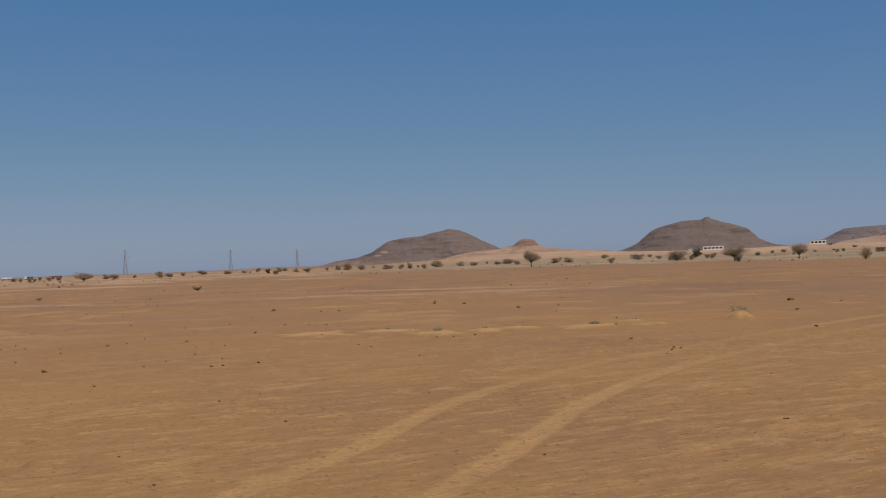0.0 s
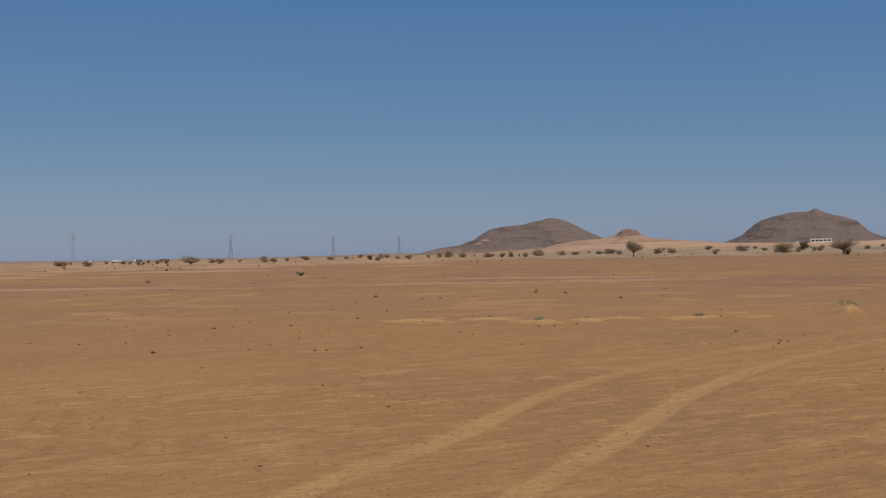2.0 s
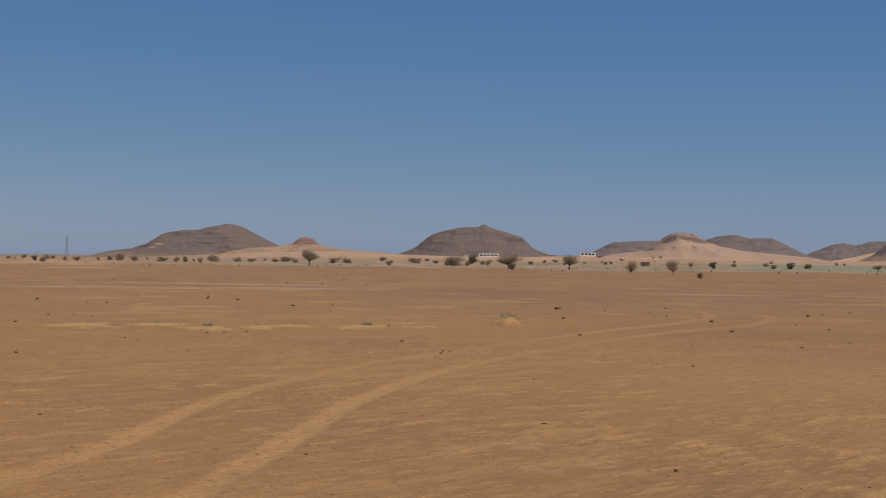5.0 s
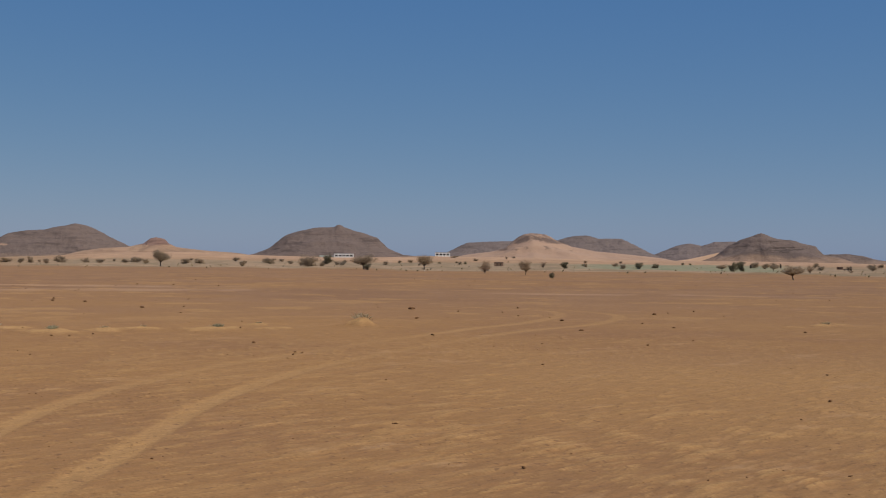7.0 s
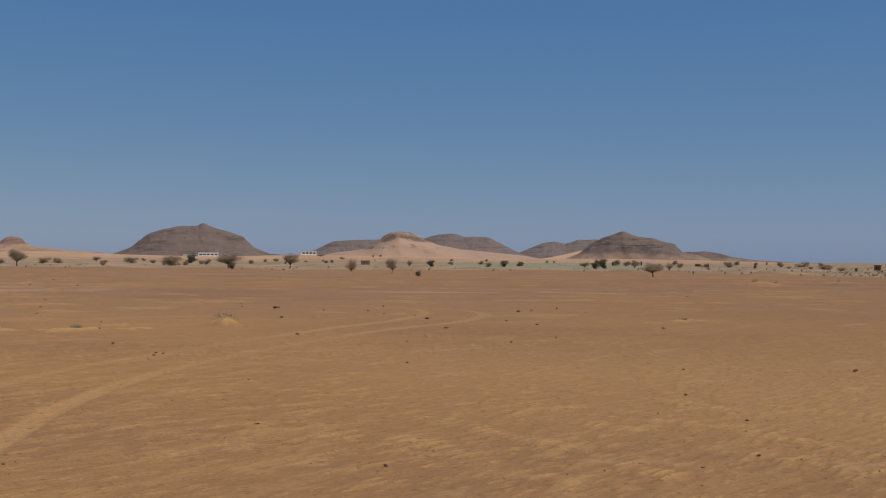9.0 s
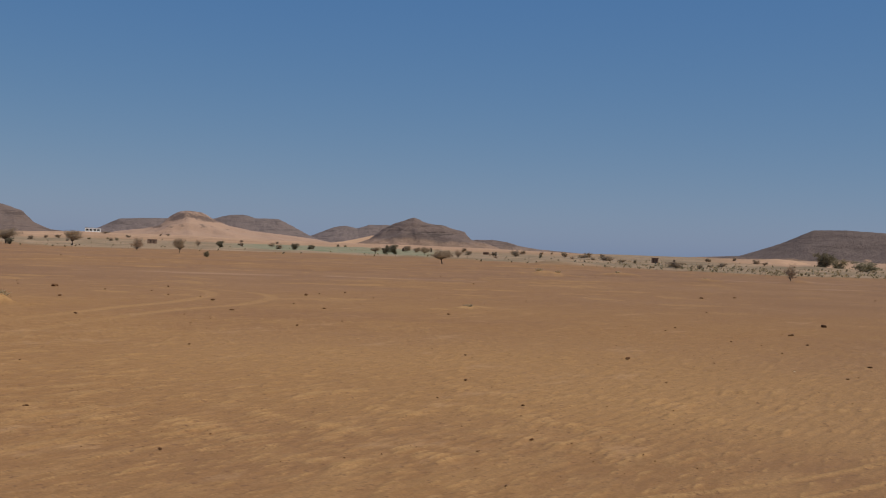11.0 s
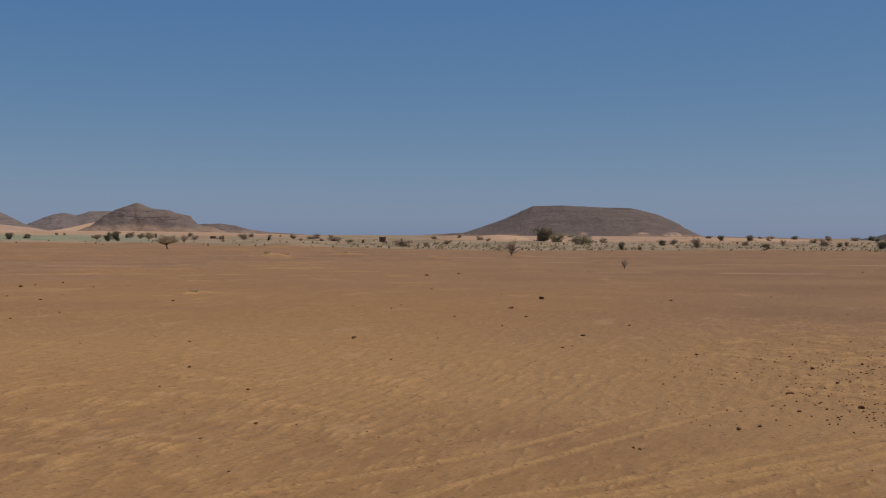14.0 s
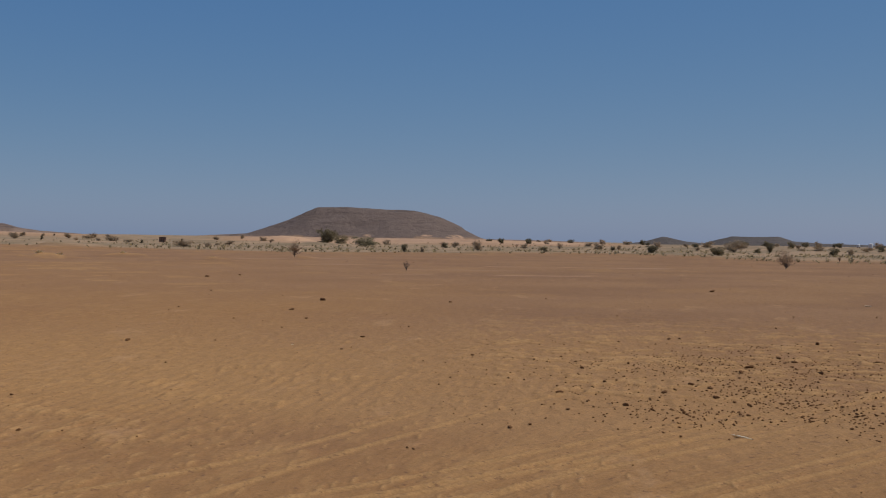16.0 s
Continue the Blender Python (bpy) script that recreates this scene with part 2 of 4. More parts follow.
RUT_A = smooth_line([(-3.6, 4.0), (-2.5, 7.4), (-1.6, 10.15), (-.83, 12.36), (.05, 15.67), (1.37, 18.68), (3.6, 22.6), (9.6, 30.6), (13.0, 34.5), (15.6, 39.0), (16.2, 42.5), (14.5, 45.5)])
RUT_B = smooth_line([(-2.1, 3.6), (-1.0, 7.0), (.03, 10.1), (.64, 12.0), (1.18, 13.8), (1.66, 15.35), (3.0, 18.5), (5.0, 22.0), (10.42, 29.3), (14.2, 32.9), (17.0, 37.5), (17.4, 41.5), (15.8, 46.0)])
WHEEL = [smooth_line(p) for p in (
    [(3.0, 5.6), (6.91, 6.53), (10.63, 7.2), (12.6, 7.4)],
    [(5.0, 5.6), (8.75, 5.15), (11.21, 4.86), (14.81, 4.59), (20.0, 4.2)],
    [(4.5, 4.4), (7.99, 4.0), (11.31, 3.53), (16.0, 2.9)],
    [(4.5, 4.9), (7.22, 4.93), (9.64, 5.02), (11.91, 4.87), (15.5, 4.5)],
    [(4.0, 6.4), (7.3, 5.75), (10.0, 5.55), (12.2, 5.3)], [(4.2, 6.1), (7.3, 5.45), (10.2, 5.25), (12.6, 5.05)],
    [(4.6, 4.1), (8.1, 3.72), (11.4, 3.2), (16.0, 2.5)], [(5.0, 5.3), (8.7, 4.85), (11.2, 4.55), (14.8, 4.2)], [(3.4, 7.3), (7.0, 7.1), (10.4, 7.75)])]
SCUFFS = [[(-5.54, 14.3), (-5.1, 12.95), (-4.6, 11.4)], [(-5.75, 14.0), (-5.4, 12.8)], [(-4.9, 13.7), (-4.64, 12.7)], [(-4.44, 13.5), (-3.93, 11.8)], [(-6.0, 12.2), (-5.4, 10.8)]]
# pale far tracks: end points and half width
LANES = [([(-60, 84), (-22.9, 75.6), (-6, 73.4), (2, 72.5), (9, 72.0)], 3.0), ([(-8, 88), (0, 83.5), (9, 80.5)], 2.2), ([(20, 66.6), (28, 63.0)], 1.4), ([(32, 62.2), (38, 58.0)], 1.2),
         ([(55, 42.0), (58, 37.5)], 0.9), ([(-14, 46.5), (-8, 45.5)], 0.8), ([(47.0, 37.0), (52.5, 30.5)], 1.1), ([(57.0, 56.0), (62.5, 51.5)], 1.3), ([(70.0, 69.5), (78.0, 64.0)], 1.6), ([(66.0, 44.0), (72.0, 36.0)], 1.2)]
# low mounds of blown sand: place, radius, height
MOUNDS = [(-3.3, 32.1, 1.3, .10), (-1.55, 32.5, .9, .08), (-.25, 30.7, .8, .09), (1.0, 31.4, .8, .08), (1.8, 31.9, .7, .07), (3.5, 31.7, .9, .08),
          (4.9, 33.7, .5, .06), (5.1, 31.8, .6, .06), (7.55, 32.8, .62, .25), (20.9, 31.6, .5, .05), (18.9, 30.5, .4, .04), (48.4, 83.2, 1.4, .15),
          (56.4, 76.4, 2.2, .32), (66.1, 78.9, 2.4, .25), (63.8, 66.5, 1.6, .22), (20.2, 31.1, .5, .06), (74.5, 67.5, 2.0, .2)]


# old furrows along which the wind has strung small drifts
DRIFT_ROWS = [((4.4, 11.8), (4.7, 10.1)), ((5.3, 12.1), (5.7, 10.5)), ((4.7, 9.4), (4.8, 8.9)), ((6.7, 12.0), (6.8, 11.2)), ((5.6, 9.7), (5.7, 8.8)), ((7.8, 10.9), (7.9, 9.2)), ((7.0, 9.8), (7.3, 8.5)), ((9.5, 12.3), (10.3, 11.0)),
              ((9.5, 10.5), (9.8, 9.0)), ((11.0, 12.1), (12.5, 11.9)), ((7.4, 12.1), (7.9, 11.0)), ((11.1, 10.8), (12.2, 9.9)), ((8.6, 13.7), (8.9, 12.0)), ((6.2, 13.1), (7.3, 13.5)), ((3.7, 12.4), (3.9, 12.0)), ((3.2, 9.4), (3.5, 9.5))]


def build_ground():
    fine = np.arange(-25.0, 78.01, 0.09)
    coarse = np.arange(81.0, 334.0, 3.0)
    az = np.radians(np.concatenate([fine, coarse]))
    rr = np.concatenate([[1.0, 2, 3, 4, 5, 6, 6.6], 7 * 1.0035 ** np.arange(0, 328), 22.05 * 1.0092 ** np.arange(0, 110), 60.4 * 1.02 ** np.arange(0, 96), 410 * 1.045 ** np.arange(0, 57)])
    rr[-1] = 4950
    R, A = np.meshgrid(rr, az, indexing="ij")
    x, y = (R * np.sin(A)).ravel(), (R * np.cos(A)).ravel()
    r, deg = np.hypot(x, y), np.degrees(np.arctan2(x, y))
    near = 1 - step(r, 45, 90)
    # broad swells, and wind-blown lumps with a steeper lee side
    z = 0.05 * (fbm(x * .12, y * .12, 3, 3) - .5) * step(r, 4, 9) * near
    begun = step(r, 5.5, 7.2)
    zone = fbm(x * .16, y * .16, 3, 21)
    lump_zone = step(zone, .38, .60) * (1 - step(r, 20, 40)) * (.30 + .70 * step(deg, 2, 14) * (1 - step(deg, 46, 60))) * (1 - .8 * step(deg, 50, 58) * (1 - step(r, 12, 15)))
    tracks = step(deg, 42, 50) * (1 - step(r, 11.8, 13.5))
    calm = (1 - .92 * tracks) * (.45 + .55 * step(r, 10.0, 12.0))
    warp = 1.1 * fbm(x * .9, y * .9, 2, 41)
    u, v = x * .88 + y * .47, -x * .47 + y * .88
    row = .5 + .5 * step(fbm(u * .5, v * 1.1 + .5 * u, 2, 43), .38, .6)
    wave = np.clip(fbm(u * 4.6 + warp, v * 9.0, 2, 11, .45) - .52, 0, 1) / .48
    wave = np.clip(fbm(u * 4.6 + warp, v * 9.0 - 1.3 * wave, 2, 11, .45) - .52, 0, 1) / .48
    lump = np.clip(fbm(u * 4.6 + warp, v * 9.0 - 1.5 * wave, 2, 11, .45) - .52, 0, 1) / .48 * row
    z += (0.017 * lump * (.16 + .84 * lump_zone) + 0.011 * (fbm(x * 5, y * 5, 3, 61) - .5)) * near * calm
    ripple = np.sin(v * 34 + 5 * fbm(u * 1.2, v * 1.2, 2, 71)) * step(fbm(x * .4, y * .4, 2, 73), .42, .62)
    z += .004 * ripple * calm * (1 - step(r, 14, 24))
    sand = step(lump, .06, .40) * (.08 + .30 * lump_zone) * near * calm
    drag = fbm(x * .10, (y - 4.5) / np.maximum(x - 4, 1) * 95, 3, 103, .55)
    fan = tracks * (1 - step((y - 4.5) / np.maximum(x - 4, 1), .34, .50))
    z += .016 * (drag - .5) * fan
    sand = np.maximum(sand, .34 * step(drag, .55, .66) * fan)
    # thin streaks of sand caught on the gravel
    along, across = x * .86 + y * .51, -x * .51 + y * .86
    streaks = fbm(along * .8, across * 2.8, 4, 77, .6)
    sand = np.maximum(sand, step(streaks, .58, .68) * .26 * (1 - step(r, 55, 110)))
    fine_streak = fbm(along * 1.7, across * 6.0, 3, 83, .6)
    crest = step(fine_streak, .60, .74) * (1 - step(r, 18, 36))
    z += .011 * crest * calm
    sand = np.maximum(sand, .5 * crest * calm)
    flecks = step(fbm(x * 3.2, y * 3.2, 3, 107, .6), .560, .610) * step(deg, 50, 58) * step(r, 12.5, 15) * (1 - step(r, 24, 34))
    z += .018 * flecks
    sand = np.maximum(sand, .8 * flecks)
    loose = step(fbm(x * .07 + 3, y * .07, 3, 91), .44, .62) * (1 - step(r, 14, 34))
    sand = np.maximum(sand, .45 * loose)
    # small wind drifts strung along old furrows, steep on the side away from the sun
    drng = random.Random(44)
    fronts = []
    for (ax, ay), (bx, by) in DRIFT_ROWS:
        n = max(3, int(math.hypot(bx - ax, by - ay) / .075))
        for i in range(n):
            if drng.random() < .9:
                t = (i + drng.random()) / n
                fronts.append((ax + (bx - ax) * t + drng.gauss(0, .05), ay + (by - ay) * t + drng.gauss(0, .07), drng.uniform(.045, .085) * (1.6 if drng.random() < .10 else 1)))
    for i in range(2300):
        a, q = radians(drng.gauss(22, 21)), 8.6 * math.exp(drng.uniform(0, 1.25))
        fronts.append((q * math.sin(a), q * math.cos(a), drng.uniform(.018, .050) * (.6 + q * .035)))
    order = np.argsort(x)
    xo = x[order]
    drift = np.zeros_like(z)
    for cx, cy, w in fronts:
        lo, hi = np.searchsorted(xo, (cx - 6 * w, cx + 6 * w))
        k = order[lo:hi]
        k = k[np.abs(y[k] - cy) < 6 * w]
        if not len(k):
            continue
        dx, dy = x[k] - cx, y[k] - cy
        a, b = (dx * .86 + dy * .51) / w, (-dx * .51 + dy * .86) / w
        b = b + .03 * a * a
        shape = np.exp(-(a / 3.2) ** 2) * np.where(b < 0, np.exp(-(b / .75) ** 2), np.clip(1 - b / .40, 0, 1))
        drift[k] = np.maximum(drift[k], min(.28 * w, .026) * shape)
        sand[k] = np.maximum(sand[k], .70 * step(shape, .25, .70) * (b < .08))
    z += drift
    z, sand = z * begun, sand * begun
    for mx, my, mr, mh in MOUNDS:
        d = np.hypot(x - mx, (y - my)) / mr
        d = d * (.45 + 1.5 * fbm(x * 2.2 / mr, y * 2.2 / mr, 2, int(mx * 7) % 50))
        bump = np.exp(-d * d * 1.6)
        z += mh * bump
        sand = np.maximum(sand, step(bump, .18, .55) * .95)
    # tyre ruts, pressed a few centimetres deep with a raised lip
    close = r < 75
    xs, ys = x[close], y[close]
    ragged = .05 * (fbm(xs * 3, ys * 3, 2, 5) - .5)
    dz, ds = np.zeros_like(xs), sand[close]
    for line in (RUT_A, RUT_B):
        d = from_line(xs, ys, line) + ragged
        fade = (.75 + .25 * step(fbm(xs * .5, ys * .5, 2, 15), .3, .5)) * (1 - .5 * step(np.hypot(xs, ys), 16, 26) + .40 * step(np.hypot(xs, ys), 27, 32))
        worn = 1 - .7 * step(np.hypot(xs, ys), 16, 30)
        dz += worn * -.012 * (1 - step(d, .08, .19)) + worn * .004 * np.exp(-((d - .24) / .06) ** 2)
        flat = 1 - step(d - .06 * step(np.hypot(xs, ys), 26, 36), .11, .20)
        ds = np.maximum(ds * (1 - .3 * flat), np.minimum(.62 * flat * fade, .85))
    for line in WHEEL:
        d = from_line(xs, ys, line) + .3 * ragged
        tread = .010 * np.sin(xs * 60 + ys * 25)
        dz += (.009 + .4 * tread) * np.exp(-(d / .03) ** 2) - .006 * np.exp(-((d - .08) / .035) ** 2)
        ds = np.maximum(ds, .6 * (1 - step(d, .03, .07)))
    for line in SCUFFS:
        d = from_line(xs, ys, line) + 5 * ragged
        dz += (-.03 * (1 - step(d, .02, .12)) + .018 * np.exp(-((d - .18) / .07) ** 2)) * step(fbm(xs * 1.3, ys * 1.3, 2, 113), .30, .55)
    z[close] += dz
    sand[close] = ds
    lane = np.zeros_like(z)
    for pts, half in LANES:
        d = from_line(x, y, smooth_line(pts))
        d = d + 1.2 * half * (fbm(x * .35, y * .35, 3, 9) - .5)
        lane = np.maximum(lane, 1 - step(d, half * .6, half))
    tongue = from_line(x, y, [(30, 15.5), (42, 16.0), (56, 18.0)]) + 3 * (fbm(x * .3, y * .3, 3, 19) - .5)
    sand = np.maximum(sand, .45 * (1 - step(tongue, 1.0, 3.0)))
    z += rise(x, y)
    hills = step(r, 300, 700)
    z += hills * (fbm(x * .012, y * .012, 4, 31) - .5) * (1.6 - 1.2 * step(deg, 52, 58)) * (deg > -12) * (deg < 70) * (1 - step(r, 1500, 2500))
    # zones of colour: bare gravel plain, scrub belt, field, dunes
    edge = np.interp(deg, (-180, -20, -14, 0, 5, 17, 30, 40, 47, 62, 69, 180), (240, 240, 238, 290, 289, 232, 226, 180, 153, 180, 128, 128))
    edge = edge * (.9 + .2 * fbm(x * .03, y * .03, 3, 51))
    belt = step(step(r, edge * .78, edge * 1.22) + .9 * (fbm(x * .055, y * .055, 4, 143, .6) - .5), .40, .62) * (.55 + .45 * step(deg, -6, 1))
    bars = step(fbm(x * .06, y * .10, 4, 87), .50, .66)
    dash = step(fbm(x * .42, y * .42, 4, 101, .6), .61, .66) * step(r, 28, 45) * (1 - step(r, 170, 260)) * (1 - belt)
    sand = np.maximum(sand, .62 * dash)
    west = (1 - step(deg, -6, 0)) * step(r, 120, 170)
    patches = step(fbm(x * .06, y * .06, 4, 131, .6), .57, .63) * west
    z += .35 * patches * step(r, 150, 220) * (1 - step(r, 650, 1000))
    hum = np.clip(fbm(x * .055, y * .055, 3, 97) - .5, 0, 1) * 2
    z += belt * hum * .9 * (1 - step(r, 650, 1000))
    sand = sand * (1 - .45 * step(r, 20, 30) * step(deg, 36, 52) * (1 - step(r, 110, 150)))
    far_gravel = step(r, 24, 62) * (1 - sand) * (1 - belt) * (1 - .6 * bars * (1 - .7 * step(deg, 34, 50)))
    far_gravel = np.maximum(far_gravel, .4 * step(deg, 42, 58) * step(r, 11, 15) * (1 - sand) * (1 - belt))
    far_gravel = np.maximum(far_gravel, .9 * step(deg, 46, 60) * step(r, 17, 28) * (1 - 1.2 * sand.clip(0, .8)) * (1 - belt))
    wobble = fbm(x * .012, y * .012, 4, 8)
    dune = belt * step(r + 340 * (wobble - .5), 500, 720) * step(deg, -3, 2) * (1 - step(deg, 36, 40)) * (1 - step(r, 2000, 2600))
    dune = np.maximum(dune, step(r + 120 * (wobble - .5), 285, 335) * step(deg, 43, 46) * (1 - step(deg, 60, 63)) * (1 - step(r, 2000, 2600)))
    dune = np.maximum(np.maximum(dune, .75 * patches), .45 * lane * step(fbm(x * .25, y * .25, 4, 145, .6), .34, .56))
    field = belt * step(deg, 21.5, 24) * (1 - step(deg, 30.5, 33)) * step(r + 90 * (wobble - .5) + 60 * (fbm(x * .08, y * .08, 3, 141) - .5), 262, 285) * (1 - step(r, 560, 650))
    n_r, n_a = R.shape
    i = np.arange(n_r - 1)[:, None] * n_a
    j = np.arange(n_a)
    k = (j + 1) % n_a
    quads = np.stack([i + j, i + n_a + j, i + n_a + k, i + k], -1).reshape(-1, 4)
    hub = np.stack([k, np.full(n_a, n_r * n_a), j], -1)
    me = bpy.data.meshes.new("ground")
    co = np.column_stack([x, y, z])
    co = np.vstack([co, [[0, 0, 0]]])
    me.vertices.add(len(co))
    me.vertices.foreach_set("co", co.astype(np.float32).ravel())
    loops = np.concatenate([quads[:, ::-1].ravel(), hub[:, ::-1].ravel()]).astype(np.int32)
    me.loops.add(len(loops))
    me.loops.foreach_set("vertex_index", loops)
    me.polygons.add(len(quads) + len(hub))
    start = np.concatenate([np.arange(len(quads)) * 4, len(quads) * 4 + np.arange(len(hub)) * 3]).astype(np.int32)
    me.polygons.foreach_set("loop_start", start)
    me.update(calc_edges=True)
    me.validate()
    me.polygons.foreach_set("use_smooth", np.ones(len(me.polygons), dtype=bool))
    for name, val in (("sand", sand), ("far_gravel", far_gravel), ("scrub", belt * (1 - dune)), ("field", field), ("dune", dune)):
        at = me.attributes.new(name, 'FLOAT', 'POINT')
        at.data.foreach_set("value", np.append(np.clip(val, 0, 1), 0).astype(np.float32))
    me.materials.append(M_GROUND)
    ob = new("ground", me)
    tagged(ob, "brown gravel and sand desert plain with tyre tracks", "ground", kind="structure")
    return ob


ground = build_ground()


def ground_z(x, y):
    """Height of the built ground at a place."""
    hit, place, _, _ = ground.ray_cast(Vector((x, y, 500)), Vector((0, 0, -1)))
    return place.z if hit else 0.0


# ---- hills ----
def hill(name, label, dist, profile, depth, material, cap=0.0, seed=1, rough=1.0, drifts=()):
    """A hill whose skyline, seen from the path, follows (azimuth, elevation) pairs in degrees; it is dist metres off and depth metres thick. cap: share of a steep rocky crown. drifts: sand or pale scree on the near flank, as (azimuth, elevation, half width, half height)."""
    az = np.array([p[0] for p in profile])
    el = np.array([p[1] for p in profile])
    mid = radians(0.5 * (az[0] + az[-1]))
    s_pts = dist * np.tan(np.radians(az) - mid)
    h_pts = 1.7 + dist * np.tan(np.radians(el))
    n_s, n_v = 260, 130
    width = s_pts[-1] - s_pts[0]
    s = np.linspace(s_pts[0] - .10 * width, s_pts[-1] + .10 * width, n_s)
    v = np.linspace(-1, 1, n_v)
    base = min(h_pts[0], h_pts[-1])
    hs = np.interp(s, np.concatenate([[s[0]], s_pts, [s[-1]]]), np.concatenate([[base - 6], h_pts, [base - 6]]))
    ker = np.array([1, 2, 1]) / 4
    hs = np.convolve(np.pad(hs, 1, mode="edge"), ker, mode="valid")
    S, V = np.meshgrid(s, v, indexing="ij")
    bend = .16 * (fbm(S / (.2 * width), V * 2, 3, seed) - .5)
    a = np.abs(V + bend)
    top = 1 - step(a, .06, 1.0)
    flank = np.clip(1.06 - a, 0, 1)
    form = .55 * top + .45 * flank ** 1.25
    cliff = np.interp(form, (0, .5, .60, .66, .84, .88, 1), (0, .45, .52, .74, .84, .95, 1))
    form = form + cap * (cliff - form)
    foot = base - 8
    wide = max(int(n_s * .09), 3)
    calm = np.convolve(np.pad(hs, wide, mode="edge"), np.hanning(2 * wide + 1) / np.hanning(2 * wide + 1).sum(), mode="valid")
    blend = step(a, .05, .40)
    hh = hs[:, None] * (1 - blend) + np.minimum(calm, hs + 3)[:, None] * blend
    z = foot + (hh - foot) * form
    gully = 1 - np.abs(2 * fbm(S / 34, V * depth / 120 + 3, 4, seed + 7) - 1)
    high = np.clip((hs[:, None] - foot) / max(h_pts.max() - foot, 1), 0, 1)
    mask = step(a, .10, .35) * (1 - step(a, .85, 1.0))
    z = z - rough * 3.6 * gully * mask * high - rough * 2.4 * np.clip(fbm(S / 16, V * depth / 40, 3, seed + 9) - .5, 0, 1) * 2 * mask * high
    ledge = 5.5
    q = (z + 2.0 * fbm(S / 60, V * 3, 3, seed + 3)) / ledge
    z = z + rough * .14 * ledge * (step(q - np.floor(q), .35, .65) - (q - np.floor(q))) * .75 * step(z, base + 5, base + 14)
    z = z + rough * 1.1 * (fbm(S / 7, V * depth / 14, 4, seed + 5) - .5) * high
    fx, fy = math.sin(mid), math.cos(mid)
    X = dist * fx + S * fy + V * depth * .5 * fx
    Y = dist * fy - S * fx + V * depth * .5 * fy
    me = bpy.data.meshes.new(name)
    i, j = np.meshgrid(np.arange(n_s - 1), np.arange(n_v - 1), indexing="ij")
    k = (i * n_v + j).ravel()
    faces = np.column_stack([k, k + n_v, k + n_v + 1, k + 1])
    me.from_pydata(np.column_stack([X.ravel(), Y.ravel(), z.ravel()]).tolist(), [], faces.tolist())
    me.polygons.foreach_set("use_smooth", np.ones(len(me.polygons), dtype=bool))
    me.materials.append(material)
    me.update()
    drift = np.zeros_like(z)
    for da, de, wa, we in drifts:
        ds, dh = S - dist * math.tan(radians(da) - mid), z - 1.7 - dist * math.tan(radians(de))
        d = np.hypot(ds / (dist * radians(wa)), dh / (dist * radians(we))) + .7 * (fbm(S / 14, z / 5, 3, seed + 2) - .5)
        drift = np.maximum(drift, (1 - step(d, .75, 1.0)) * (V < .05))
    me.attributes.new("drift", 'FLOAT', 'POINT').data.foreach_set("value", drift.ravel().astype(np.float32))
    ob = new(name, me)
    return tagged(ob, label, "hill", kind="structure")


hill("hill_1", "dark brown rocky hill with a low stepped summit on the plain", 1500, [(-5.6, .05), (-4.79, .24), (-3.86, .36), (-3.19, .58), (-2.45, 1.05), (-1.71, 1.19), (-.92, 1.24), (-.39, 1.37), (.34, 1.52), (.79, 1.44), (1.31, 1.22), (1.82, .94), (2.52, .6), (3.2, .3), (3.9, .1)], 150, M_ROCK, .2, 3, drifts=((-2.9, .42, .30, .05), (-2.6, .56, .22, .05)))
hill("hill_2", "dark brown layered table hill with a small knob on top", 1350, [(7.2, .1), (8.04, .27), (8.69, .52), (9.46, 1.14), (10.1, 1.33), (10.76, 1.46), (11.62, 1.50), (11.70, 1.59), (11.81, 1.63), (11.93, 1.60), (12.02, 1.51), (13.0, 1.22), (13.53, 1.05), (14.06, .55), (14.72, .29), (15.5, .22), (16.2, .05)], 150, M_ROCK, .2, 14)
hill("hill_3", "pale sand hill with a small rocky crown", 1050, [(-.6, .0), (.62, .33), (1.54, .47), (2.58, .53), (3.24, .68), (3.5, .91), (3.76, .96), (4.15, .88), (4.3, .68), (4.65, .53), (5.8, .40), (7.32, .30), (8.6, .1)], 260, M_CROWN, .6, 25, .5)
hill("hill_4", "pale sandy hill with dark rock ledges near its top", 1150, [(16.6, .1), (17.58, .32), (18.63, .46), (19.36, .63), (19.81, 1.08), (20.2, 1.27), (20.47, 1.32), (21.13, 1.27), (21.66, .98), (22.31, .72), (23.36, .52), (24.66, .40), (26.21, .25), (27, .1)], 240, M_SANDROCK, .8, 36, .9)
hill("hill_5", "long dark flat hill behind the sandy hill", 1900, [(16.2, .25), (16.78, .46), (17.57, .85), (18.5, .91), (19.62, .95), (20.47, .82), (21.4, .5)], 200, M_FARROCK, .2, 47)
hill("hill_6", "dark rounded hill with two low summits", 1700, [(20.8, .6), (21.66, 1.0), (22.31, 1.18), (22.96, 1.23), (23.48, 1.09), (24.52, 1.09), (25.17, .79), (25.82, .45), (26.5, .2)], 180, M_FARROCK, .2, 58)
hill("hill_7", "far dark hill with rounded summits", 2000, [(25.6, .25), (26.14, .45), (26.97, .8), (27.54, .9), (28.05, .79), (28.62, .97), (29.5, .98), (30.01, .8), (30.8, .4)], 200, M_FARROCK, .15, 69)
